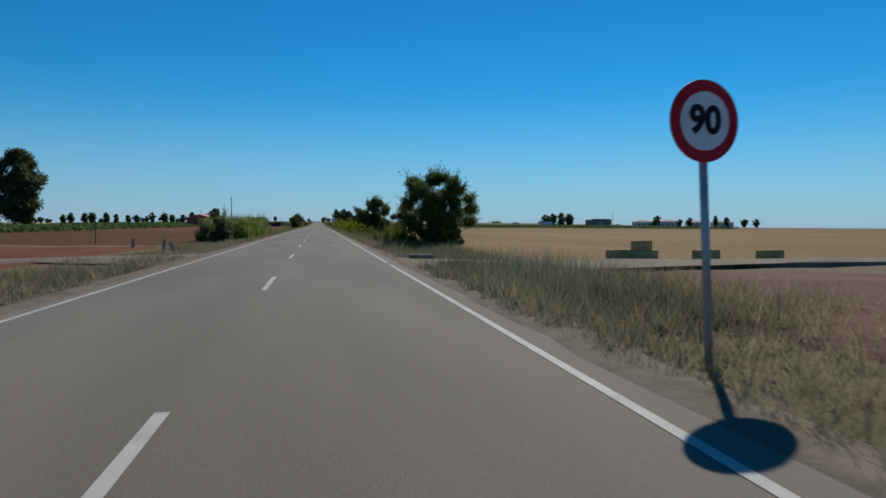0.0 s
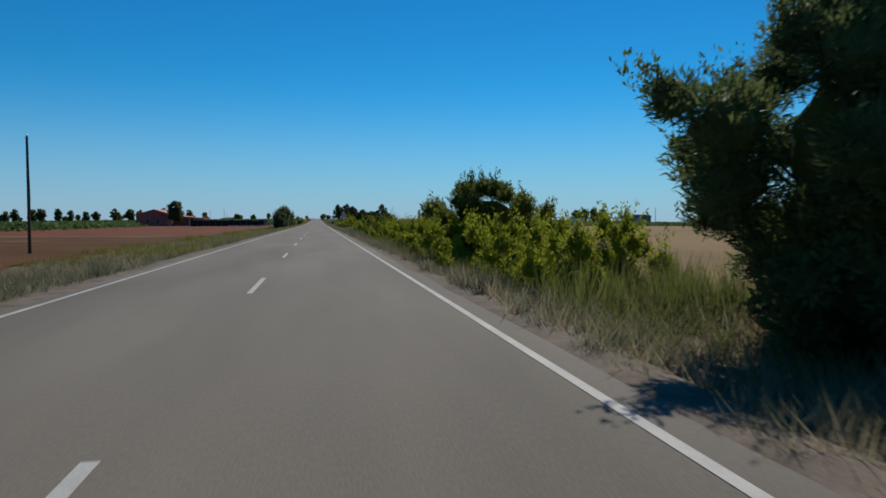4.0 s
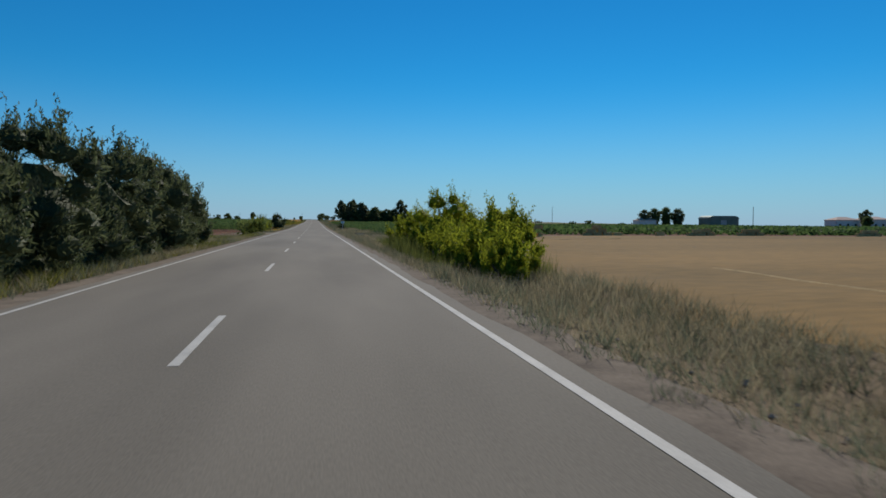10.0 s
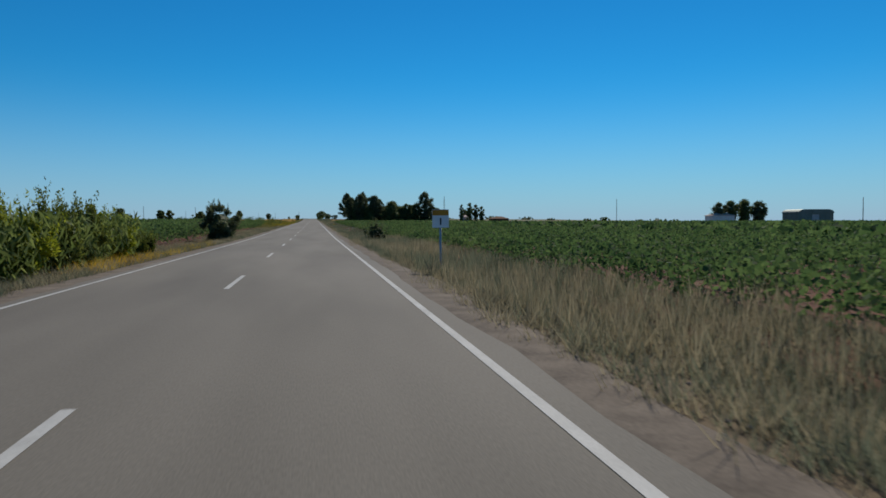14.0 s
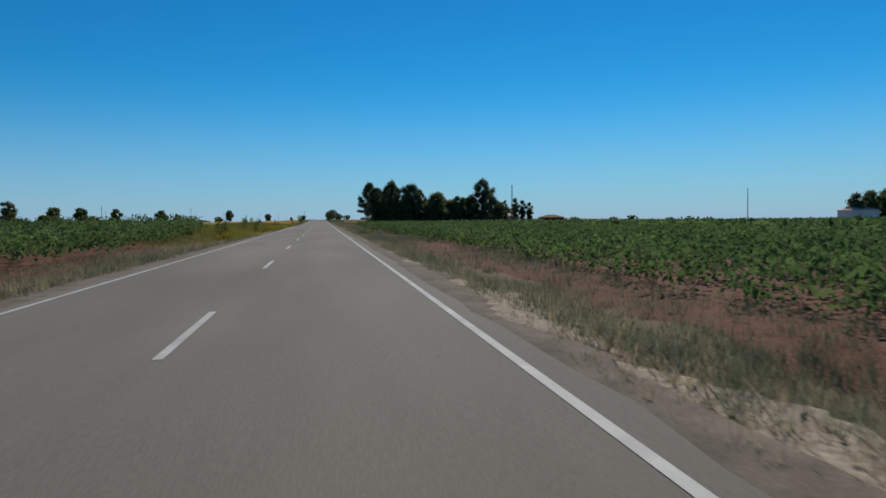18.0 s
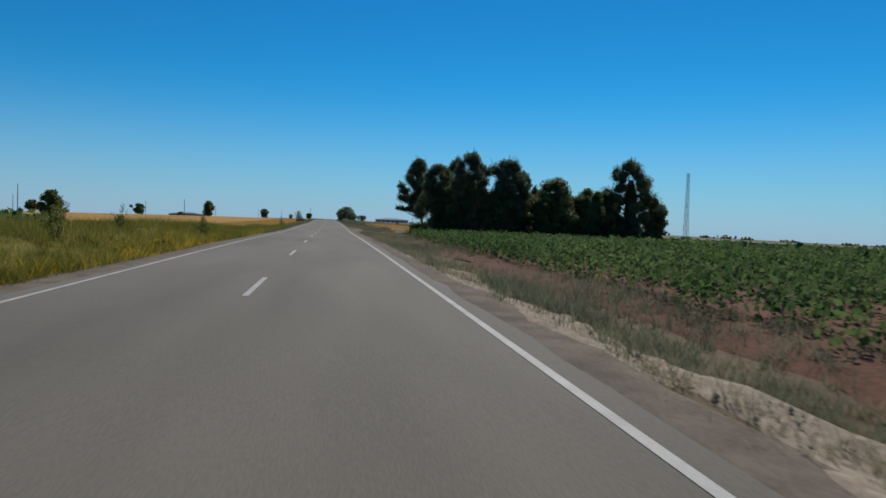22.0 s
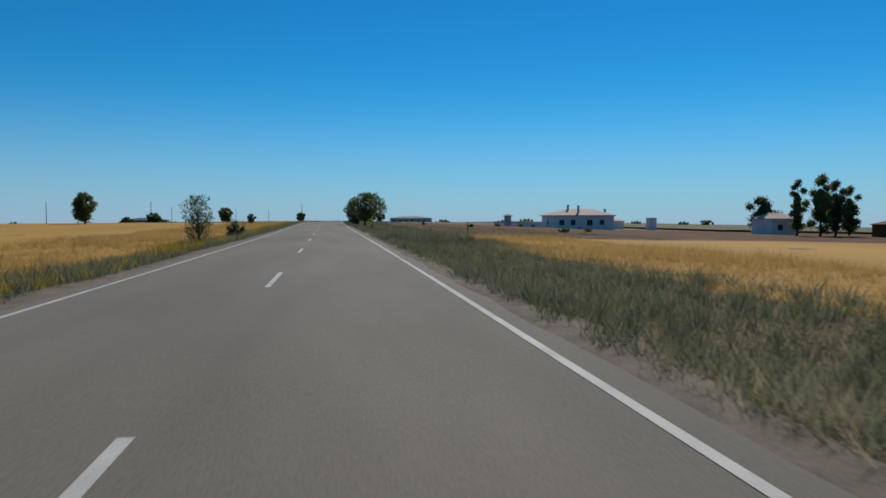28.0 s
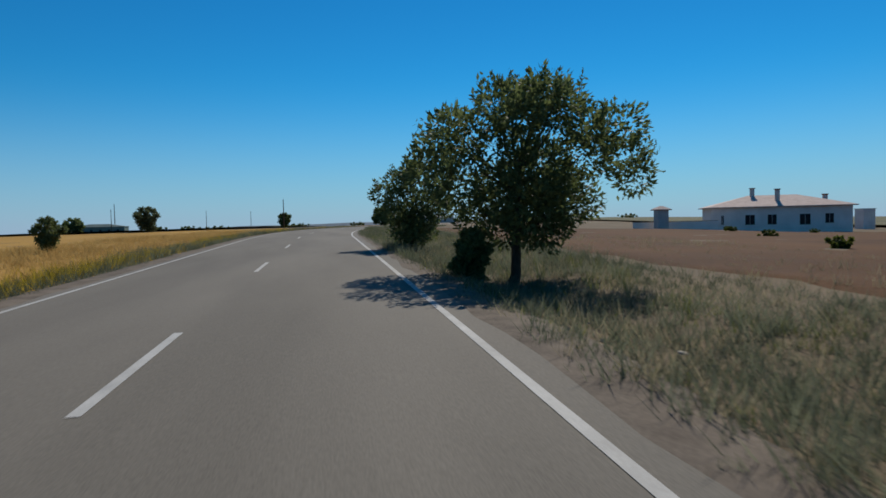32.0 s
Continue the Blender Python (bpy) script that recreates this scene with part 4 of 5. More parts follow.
for k in range(6):
    plant("tall_weed", 6.0 + 0.55 * (k % 3), 216.6 + 0.9 * k, 1.1 + 0.12 * (k % 2), 0.35, BROOM, "tall yellow green weed on the verge", "weed", "bush", 430 + k, 16, 10, 0.055, "tall weeds", shoots=10, wand=0.7, fill=0)
grass("weeds_shrubs", 5.2, 8.3, 212, 238, 18, 0.85, GREENGRASS, "tall green weeds among the shrubs", 21, lean=0.35)
grass("weeds_hedge", 5.3, 9.5, 84, 130, 12, 0.8, GREENGRASS, "tall green weeds among the shrubs", 22, lean=0.35)
grass("dry_grass_farm", 7.5, 11, 206, 284, 5, 0.32, DRY, "dry grass in front of the red soil", 23, side=-1)
grass("meadow_grass", 4.0, 18, 400, 518, 9, 0.40, MEADOWGRASS, "green meadow grass", 9, side=-1, patchy=0.3)
grass("meadow_weeds", 4.4, 9.0, 508, 532, 18, 0.62, MEADOWGRASS, "tall green weeds in front of the barley", 52, side=-1, patchy=0.4)
grass("verge_grass_barley", 3.9, 7.2, 500, 760, 14, 0.42, GREYGRASS, "grey green grass in front of the barley", 10, side=-1)
grass("yellow_flowers", 4.2, 5.6, 294, 318, 24, 0.4, FLOWER, "clump of yellow wild flowers along the verge", 38, side=-1, patchy=0.8, blades=6)
grass("yellow_flowers", 4.2, 5.8, 400, 520, 8, 0.36, FLOWER, "orange yellow wild flowers along the verge", 39, side=-1, patchy=1.0, blades=6)
grass("meadow_weeds", 4.6, 14, 408, 516, 9, 0.62, MEADOWGRASS, "tall green weeds in the meadow", 40, side=-1, patchy=0.5)
grass("yellow_flowers", 4.0, 8.0, 400, 760, 4, 0.36, FLOWER, "yellow wild flowers along the verge", 11, side=-1, patchy=0.95, blades=6)
grass("yellow_broom", 4.5, 6.8, 556, 740, 13, 0.46, BROOMGOLD, "golden yellow broom flowers along the verge", 46, side=-1, patchy=0.75, blades=9)
grass("yellow_broom", 4.3, 7.5, 405, 500, 7, 0.5, BROOMGOLD, "golden yellow broom flowers along the verge", 47, side=-1, patchy=0.95, blades=8)
grass("barley_edge", 6.8, 16, 519, 740, 8, 0.42, BARLEY, "ripe barley stalks at the field edge", 12, side=-1, patchy=0.1)
grass("barley_edge_right", 9.3, 18, 549, 611, 10, 0.42, BARLEY, "ripe barley stalks at the field edge", 17, patchy=0.1)
grass("grassland_tufts", 9.5, 30, 612, 655, 5, 0.24, GREYGRASS, "low olive tufts on the rusty grassland", 54, patchy=0.7)
grass("rusty_grass", 8.5, 22, 617, 720, 1.6, 0.32, DRY, "dry grass on the rusty grassland", 13)
for k, (a, b, n) in enumerate(((57, 63, 22), (65, 82.5, 28))):
    tagged(grass("cane_thicket", 4.8, 9.0, a, b, n, 1.85, REED, "dense thicket of tall green giant cane", 30 + k, side=-1, patchy=0.1, lean=0.4, width=0.013, blades=10), "", "cane thicket")
rc = np.random.default_rng(44)
p = np.concatenate([np.stack([rc.uniform(-8.8, -4.9, n), rc.uniform(a, c, n), 0.1 + h * rc.beta(1.6, 1.3, n)], -1) for a, c, n, h in ((57, 63, 5000, 1.9), (65, 82.5, 15000, 2.0), (291, 304, 7000, 1.8))])
p[:, 2] += land(p[:, 0], p[:, 1])
p[p[:, 1] > 200, 0] -= 0.6
v, f = quads(p, 0.1, rc, 4.2, 0.35)
tagged(new("cane_leaves", mesh_of("cane_leaves", v, f, REED)), "long drooping green cane leaves", "cane thicket", kind="stuff")


def sand_patch(y, length, d, seed, wide=1.2):
    """A thin tongue of pale sand washed over the verge."""
    rng = np.random.default_rng(seed)
    n, m = 22, 8
    v, f = [], []
    for i in range(n):
        s = i / (n - 1)
        lo = 0.3 * wide * math.sin(math.pi * s) ** 0.5 * rng.uniform(0.8, 1.1)
        hi = 0.55 * wide * math.sin(math.pi * s) ** 0.5 * rng.uniform(0.75, 1.1)
        mid = d + 0.14 * math.sin(s * 7 + seed)
        for k in range(m):
            u = k / (m - 1)
            x, yy = mid - lo + (lo + hi) * u, y + s * length + rng.uniform(-0.03, 0.03)
            rim = k in (0, m - 1) or i in (0, n - 1)
            z = verge_top(x, yy) + (-0.02 if rim else 0.016 + 0.008 * rng.uniform() ** 2)
            v.append((x, yy, z))
    for i in range(n - 1):
        for k in range(m - 1):
            a = i * m + k
            f.append((a, a + 1, a + m + 1, a + m))
    tagged(new("sand_patch", mesh_of("sand_patch", v, f, SAND, True)), "thin patch of pale sand washed over the verge", "sand patch", "sand patches")


rs = random.Random(9)
SPOTS = [(58, 1.8), (95, 1.4), (336, 2.6), (344, 3.2), (351, 2.2), (358, 3.6), (367, 3.6), (375, 2.4), (381, 3.5), (389, 2.2), (396, 3.8), (401, 6.5), (408.5, 3), (413, 4), (419, 2.6), (424, 5.4), (431, 3), (436, 6), (444, 4.6), (452, 3.4), (462, 3.6), (474, 2.8), (488, 2.4)]
for i, (y, ln) in enumerate(SPOTS):
    sand_patch(y, ln, rs.uniform(4.45, 4.75), i)
for i, (y, ln, d) in enumerate([(362, 6, 4.5), (403, 9, 4.75), (411, 8, 4.8), (418, 9, 4.85), (426.5, 11, 4.9), (436, 9, 4.85), (444, 8, 4.75), (451, 9, 4.7)]):
    sand_patch(y, ln, d, 40 + i, 1.5)


def swath(pts, w, label):
    """A pale line of cut straw lying on the stubble."""
    yy = np.array([p[1] for p in pts], float)
    t = np.linspace(0, 1, 60)
    k = np.linspace(0, 1, len(pts))
    x, y = np.interp(t, k, [p[0] for p in pts]), np.interp(t, k, yy)
    x, y = np.convolve(np.pad(x, 4, "edge"), np.ones(9) / 9, "valid"), np.convolve(np.pad(y, 4, "edge"), np.ones(9) / 9, "valid")
    r = np.random.default_rng(int(yy[0]))
    g = w * r.uniform(0.5, 1.2, (60, 2))
    X = np.stack([x - g[:, 0], x - g[:, 0] * 0.3, x + g[:, 1] * 0.3, x + g[:, 1]], -1)
    Y = np.repeat(y[:, None], 4, 1)
    Z = land(X, Y) + np.array([0.03, 0.075, 0.075, 0.03])
    i = np.arange(240).reshape(60, 4)
    f = np.stack([i[:-1, :-1], i[:-1, 1:], i[1:, 1:], i[1:, :-1]], -1).reshape(-1, 4)[:, ::-1]
    tagged(new("straw_swath", mesh_of("straw_swath", np.stack([X, Y, Z], -1).reshape(-1, 3), f, SWATH, True)), label, "straw swath", "straw swaths")


for x, y, s in ((4.05, 33.3, 0.2), (4.4, 203.4, 0.09), (4.6, 224, 0.1), (4.7, 651, 0.08), (4.5, 141, 0.08)):
    bm = bmesh.new()
    bmesh.ops.create_icosphere(bm, subdivisions=2, radius=s)
    for q in bm.verts:
        q.co = Vector((q.co.x * 0.45, q.co.y, q.co.z * 0.22)) * (1 + 0.5 * noise.noise(q.co * 2.2 / s + Vector((y, 0, 0))))
    tagged(part("broken_kerb_piece", bm, CONCRETE), "broken pale concrete piece on the verge", "concrete piece", "loose pieces on the verge").location = (x, y, float(rise(y)) - 0.02)

for pts in ([(15.5, 216), (13.4, 198), (9.8, 188), (9.0, 180)], [(18, 204), (14.4, 194), (11.6, 187), (10.4, 174), (9.8, 162)], [(22, 205), (15.5, 193), (12.6, 185), (11.6, 172)], [(30, 212), (20, 196), (15.4, 182), (14, 164)],
            [(9.4, 236), (11.0, 250), (14.5, 257), (26, 261)], [(12.5, 228), (14, 240), (18.5, 250), (32, 256)]):
    swath(pts, 0.15, "pale line of cut straw on the stubble")


def stones(name, x0, x1, y0, y1, n, seed, side):
    """Loose stones along the verge, too many to count."""
    rng = np.random.default_rng(seed)
    y = rng.uniform(y0, y1, n)
    x = road_x(y) + side * (x0 + (x1 - x0) * rng.beta(1.4, 2.2, n))
    s = 0.012 + 0.03 * rng.uniform(0, 1, n) ** 3
    c = np.stack([x, y, np.maximum(land(x, y) + 0.03, rise(y) - 0.03 - 0.02 * (np.abs(x - road_x(y)) - 3.6))], -1)
    unit = np.array([(1, 0, 0), (0, 1, 0), (-1, 0, 0), (0, -1, 0), (0, 0, 0.8), (0, 0, -0.8)])
    v = c[:, None] + unit[None] * s[:, None, None] * rng.uniform(0.6, 1.4, (n, 6, 1))
    f = np.array([(0, 1, 4), (1, 2, 4), (2, 3, 4), (3, 0, 4), (1, 0, 5), (2, 1, 5), (3, 2, 5), (0, 3, 5)])
    F = (np.arange(n) * 6)[:, None, None] + f[None]
    tagged(new(name, mesh_of(name, v.reshape(-1, 3), F.reshape(-1, 3), SAND)), "loose pale stones on the verge", "stones", kind="stuff")


stones("verge_stones_right", 3.95, 5.4, -5, 700, 9000, 5, 1)
stones("verge_stones_left", 3.64, 4.4, -5, 700, 4000, 6, -1)


# ---- signs ----
def disc(x, y, z, r, t, n=48, bm=None):
    bm = bm or bmesh.new()
    return slab([(x + r * math.cos(2 * math.pi * k / n), z + r * math.sin(2 * math.pi * k / n)) for k in range(n)], y, y + t, bm)


def letters(text, size, mat, parent, place, bold=0.012):
    cu = bpy.data.curves.new("numeral", "FONT")
    cu.body, cu.size, cu.extrude, cu.offset = text, size, 0.002, bold
    cu.align_x = cu.align_y = "CENTER"
    cu.materials.append(mat)
    ob = new("numeral", cu)
    ob.parent, ob.matrix_basis = parent, Matrix.Translation(place) @ pose(0, 0, 0, 90, 0, 0)
    return ob


sg = thing("speed_limit_sign", (5.15, 4.9, -0.28), "round white speed limit sign with red rim on steel post", "road sign", turn=8)
part("post", tube([(0.16, 0.07, -0.1), (0.09, 0.07, 1.2), (-0.02, 0.07, 3.05)], [0.045, 0.045, 0.045], 12), STEEL, sg)
pl = part("plate", disc(-0.02, 0.0, 2.75, 0.435, 0.015), SIGN_RED, sg, "red rimmed plate")
part("face", disc(-0.02, -0.004, 2.75, 0.31, 0.006), SIGN_WHITE, pl, "white face")
letters("90", 0.40, SIGN_BLACK, pl, (-0.02, -0.006, 2.75), 0.016)
for z in (2.5, 3.0):
    part("clamp", box(-0.09, 0.014, z - 0.025, 0.07, 0.06, z + 0.025, 0.005), STEEL, sg)

ws = thing("cyclist_warning_sign", (5.75, 194.7, -0.3), "triangular red and white cyclist warning sign with panel below", "road sign", turn=3)
part("post", tube([(0, 0.05, -0.1), (0, 0.05, 2.3)], [0.04, 0.04], 10), STEEL, ws)
tri = [(-0.6, 2.54), (0.6, 2.54), (0.0, 3.6)]
pl = part("plate", slab(tri, 0, 0.014), SIGN_RED, ws, "red rimmed triangular plate")
part("face", slab([(-0.42, 2.64), (0.42, 2.64), (0.0, 3.39)], -0.005, 0.002), SIGN_WHITE, pl, "white face")
bm = slab([(-0.05, 2.86), (0.1, 2.84), (0.15, 2.95), (0.06, 3.05), (0.09, 3.16), (0.02, 3.17), (-0.02, 3.02), (-0.1, 2.98)], -0.009, -0.003)
for cx in (-0.16, 0.16):
    disc(cx, -0.009, 2.78, 0.085, 0.005, 20, bm)
part("pictogram", bm, SIGN_BLACK, pl, "dark bicycle pictogram")
pn = part("panel", box(-0.58, 0, 2.08, 0.58, 0.012, 2.5), SIGN_WHITE, ws, "white panel with dark symbols")
bm = box(-0.42, -0.006, 2.2, -0.12, -0.001, 2.36)
box(-0.38, -0.006, 2.16, -0.32, -0.001, 2.2, bm=bm)
box(-0.22, -0.006, 2.16, -0.16, -0.001, 2.2, bm=bm)
part("pictogram", bm, SIGN_BLACK, pn, "dark car pictogram")
part("arrow", box(-0.02, -0.006, 2.25, 0.22, -0.001, 2.28), SIGN_BLACK, pn)
part("bar", box(-0.02, -0.006, 2.37, 0.24, -0.001, 2.41), SIGN_BLACK, pn)
for cx in (0.33, 0.45):
    part("pictogram", slab([(cx - 0.03, 2.17), (cx + 0.03, 2.17), (cx + 0.045, 2.36), (cx, 2.44), (cx - 0.045, 2.36)], -0.006, -0.001), SIGN_BLACK, pn)

bs = thing("kilometre_sign", (5.35, 292, -0.3), "small white kilometre sign with orange top band", "road sign")
part("post", tube([(0, 0.04, -0.1), (0, 0.04, 1.6)], [0.03, 0.03], 8), STEEL, bs)
pl = part("plate", box(-0.24, 0, 1.48, 0.24, 0.015, 2.0, 0.004), SIGN_WHITE, bs)
part("band", box(-0.235, -0.004, 1.83, 0.235, 0.001, 1.99), SIGN_ORANGE, pl, "orange band")
letters("1", 0.27, SIGN_BLACK, pl, (0, -0.004, 1.65), 0.008)
bs = thing("road_sign", (-6.3, 445.5, float(land(-6.3, 445.5))), "small road sign seen from its back, coloured dark for shade", "road sign")
part("post", tube([(0, -0.03, -0.1), (0, -0.03, 1.4)], [0.03, 0.03], 8), STEEL, bs)
# dark wood colour stands in for the shade on the back of the plate
part("plate", box(-0.14, 0, 1.25, 0.14, 0.015, 1.58, 0.004), WOOD, bs)


# ---- poles and masts ----
def pole(x, y, h, r, label, name="utility_pole"):
    z = float(land(x, y))
    ob = thing(name, (x, y, z), label, "utility pole")
    part("shaft", tube([(0, 0, -0.2), (0.02 * h / 8, 0, h * 0.5), (0, 0, h)], [r, r * 0.85, r * 0.65], 9), WOOD, ob)
    part("cap", tube([(0, 0, h), (0, 0, h + 0.12)], [r * 0.4, r * 0.15], 6), STEEL, ob)
    return ob


pole(-12.7, 110.6, 5.8, 0.09, "bare dark wooden utility pole in the stubble")
pole(-9.5, 795, 6.4, 0.13, "dark wooden utility pole beside the road bend")
pole(-132, 1085, 18, 0.3, "distant dark utility pole on the plain")
pole(250, 540, 13, 0.22, "slender distant pole above the vineyard")
pole(127, 537, 10.5, 0.14, "slender pole standing in the vineyard")

for x, y, h in ((-118, 760, 8), (-126, 735, 7), (-92, 800, 7.5), (-71, 880, 8), (-50, 930, 8), (-36, 960, 8), (-160, 700, 8), (-140, 640, 7.5), (-105, 655, 7.5), (-84, 640, 8)):
    pole(x, y, h, 0.13, "thin distant utility pole on the plain")

ms = thing("lattice_mast", (51, 526.5, float(land(51, 526.5))), "slender steel lattice mast beside the grove", "mast")
H_ = 10.3
for sx in (-1, 1):
    for sy in (-1, 1):
        part("leg", tube([(sx * 0.28, sy * 0.28, 0), (sx * 0.12, sy * 0.12, H_)], [0.03, 0.022], 5), RUST, ms)
bm = bmesh.new()
N = 16
for i in range(N):
    z0, z1 = H_ * i / N, H_ * (i + 1) / N
    w0, w1 = 0.28 - 0.16 * i / N, 0.28 - 0.16 * (i + 1) / N
    s = 1 if i % 2 else -1
    for k in range(4):
        q = Matrix.Rotation(k * math.pi / 2, 3, "Z")
        tube([q @ Vector((s * w0, w0, z0)), q @ Vector((-s * w1, w1, z1))], [0.014, 0.014], 4, bm)
part("bracing", bm, RUST, ms)
part("cabinet", box(-0.45, -0.5, 0, 0.45, 0.5, 1.3, 0.03), GREY_WALL, ms)


# ---- buildings ----
def window(parent, x, z, w, h, y=0.0):
    wd = part("window", box(x - w / 2, y - 0.03, z, x + w / 2, y + 0.06, z + h), DARK, parent, "dark window opening")
    part("sill", box(x - w / 2 - 0.06, y - 0.08, z - 0.08, x + w / 2 + 0.06, y + 0.02, z), CONCRETE, wd)
    bm = box(x - w / 2 - 0.05, y - 0.05, z, x - w / 2, y + 0.02, z + h)
    box(x + w / 2, y - 0.05, z, x + w / 2 + 0.05, y + 0.02, z + h, bm=bm)
    box(x - 0.02, y - 0.045, z, x + 0.02, y + 0.0, z + h, bm=bm)
    part("frame", bm, WHITE_WALL, wd)


def hip_roof(w, d, z, rise, over, mat):
    bm = bmesh.new()
    a = [bm.verts.new(p) for p in ((-over, -over, z), (w + over, -over, z), (w + over, d + over, z), (-over, d + over, z))]
    b = [bm.verts.new(p) for p in ((-over, -over, z + 0.14), (w + over, -over, z + 0.14), (w + over, d + over, z + 0.14), (-over, d + over, z + 0.14))]
    r = [bm.verts.new((w * 0.32, d / 2, z + rise)), bm.verts.new((w * 0.68, d / 2, z + rise))]
    bm.faces.new(a[::-1])
    for i in range(4):
        bm.faces.new((a[i], a[(i + 1) % 4], b[(i + 1) % 4], b[i]))
    bm.faces.new((b[0], b[1], r[1], r[0]))
    bm.faces.new((b[1], b[2], r[1]))
    bm.faces.new((b[2], b[3], r[0], r[1]))
    bm.faces.new((b[3], b[0], r[0]))
    return bm


hz = float(land(66, 735)) - 0.1
hs = thing("white_house", (57.3, 738, hz), "single storey white farmhouse with pale hipped tile roof", "house", turn=-24)
HW, HD, HH = 19.0, 11.0, 3.7
part("wall", box(0, 0, -0.3, HW, HD, HH), WHITE_WALL, hs)
rf = part("roof", hip_roof(HW, HD, HH, 1.9, 0.6, PINK_TILE), PINK_TILE, hs, "pale clay tile roof")
for x, y, h in ((6.6, 5.2, 2.9), (9.6, 2.4, 2.6), (16.6, 4.5, 1.7)):
    ch = part("chimney", box(x - 0.3, y - 0.3, HH + 0.5, x + 0.3, y + 0.3, HH + h, 0.03), GREY_WALL, rf)
    part("cap", box(x - 0.4, y - 0.4, HH + h, x + 0.4, y + 0.4, HH + h + 0.15, 0.03), BRICK, ch)
for x, w, h, z in ((1.6, 0.35, 1.3, 1.3), (5.4, 1.3, 1.4, 1.2), (8.4, 1.2, 1.4, 1.2), (12.8, 1.4, 1.5, 1.1), (16.0, 1.1, 1.3, 1.3)):
    window(hs, x, z, w, h)

wl = thing("well_house", (45.3, 731, float(land(46, 731))), "small stone well house with tiled cap", "well house")
part("wall", box(0, 0, -0.2, 1.5, 1.5, 2.6, 0.04), GREY_WALL, wl)
part("roof", hip_roof(1.5, 1.5, 2.6, 0.6, 0.3, PINK_TILE), PINK_TILE, wl)
gw = thing("garden_wall", (43, 734, float(land(46, 734))), "low pale garden wall beside the house", "wall")
part("wall", box(0, 0, -0.3, 13, 0.25, 0.9, 0.03), WHITE_WALL, gw)
part("coping", box(-0.03, -0.04, 0.9, 13.03, 0.29, 0.97, 0.01), CONCRETE, gw)
tk = thing("slatted_shed", (95.5, 752, float(land(96, 752))), "tall narrow white slatted shed", "shed")
part("body", box(0, 0, -0.3, 2.4, 2.2, 3.6, 0.03), WHITE_WALL, tk)
for k in range(5):
    part("slat", box(0.05 + k * 0.5, -0.06, 0.1, 0.3 + k * 0.5, 0.0, 3.5), WHITE_WALL, tk)
part("roof", box(-0.1, -0.15, 3.6, 2.5, 2.3, 3.72, 0.02), GREY_WALL, tk)
oh = thing("outbuilding", (85, 760, float(land(85, 760))), "low white outbuilding with flat tiled roof", "outbuilding")
part("wall", box(0, 0, -0.3, 6, 5, 2.4), WHITE_WALL, oh)
part("roof", hip_roof(6, 5, 2.4, 0.9, 0.3, PINK_TILE), PINK_TILE, oh)

# red farmhouse on the left: a gabled block with its gable to the road, a lower wing and a porch
rz = float(land(-46, 292)) - 0.1
rh = thing("red_farmhouse", (-52.6, 290, rz), "red rendered farmhouse with low tiled gable roof", "house", turn=-6)
L_, D_, E_ = 12.0, 10.4, 3.5
part("wall", slab([(0, -0.3), (D_, -0.3), (D_, E_), (D_ / 2, E_ + 1.5), (0, E_)], 0, L_), RED_WALL, rh)
part("roof", slab([(-0.4, E_ - 0.1), (D_ / 2, E_ + 1.53), (D_ + 0.4, E_ - 0.1), (D_ + 0.4, E_ + 0.1), (D_ / 2, E_ + 1.72), (-0.4, E_ + 0.1)], -0.35, L_ + 0.35), RED_TILE, rh, "red clay tile roof")
for x in (3.4, 6.4):
    window(rh, x, 1.0, 1.0, 1.1, 0.0)
part("door", box(D_ - 1.3, -0.05, 0, D_ - 0.3, 0.05, 2.1), RED_TILE, rh, "faded pink door")
part("chimney", box(0.6, 1.0, E_, 1.2, 1.6, E_ + 1.6, 0.03), BRICK, rh)
wg = thing("farmhouse_wing", (-42.0, 292.5, rz), "low red wing with pink tiled roof", "house", turn=-6)
part("wall", box(0, 0, -0.3, 5.0, 8, 2.6), RED_WALL, wg)
part("roof", slab([(-0.2, 2.6), (5.2, 2.6), (5.2, 2.75), (-0.2, 3.5)], -0.4, 8.4), RED_TILE, wg, "pink tile roof")
pc = thing("porch", (-37.6, 291.5, rz), "open tiled porch on white posts", "porch", turn=-6)
for x in (0.0, 1.5, 3.0, 4.5):
    part("post", box(x - 0.13, -0.13, -0.2, x + 0.13, 0.13, 2.3, 0.02), WHITE_WALL, pc)
part("roof", slab([(-0.8, 2.3), (5.0, 2.3), (5.0, 2.5), (-0.8, 3.0)], -0.4, 5), RED_TILE, pc)
part("back_wall", box(-0.5, 4.4, -0.2, 4.8, 4.7, 2.3), WHITE_WALL, pc)
plant("pine_tree", -41.0, 288.5, 7.6, 2.7, PINE, "dark umbrella pine in front of the red farmhouse", "pine tree", "pine", 121, 200, 34, 0.25)
bm = bmesh.new()
bmesh.ops.create_icosphere(bm, subdivisions=3, radius=1.0)
for q in bm.verts:
    q.co = Vector((q.co.x * 2.2, q.co.y * 1.4, max(q.co.z, -0.2) * 0.8)) * (1 + 0.1 * noise.noise(q.co * 2.2))
tagged(part("earth_heap", bm, DUST), "heap of pale earth beside the porch", "earth heap").location = (-34.5, 286, float(land(-34.5, 286)))

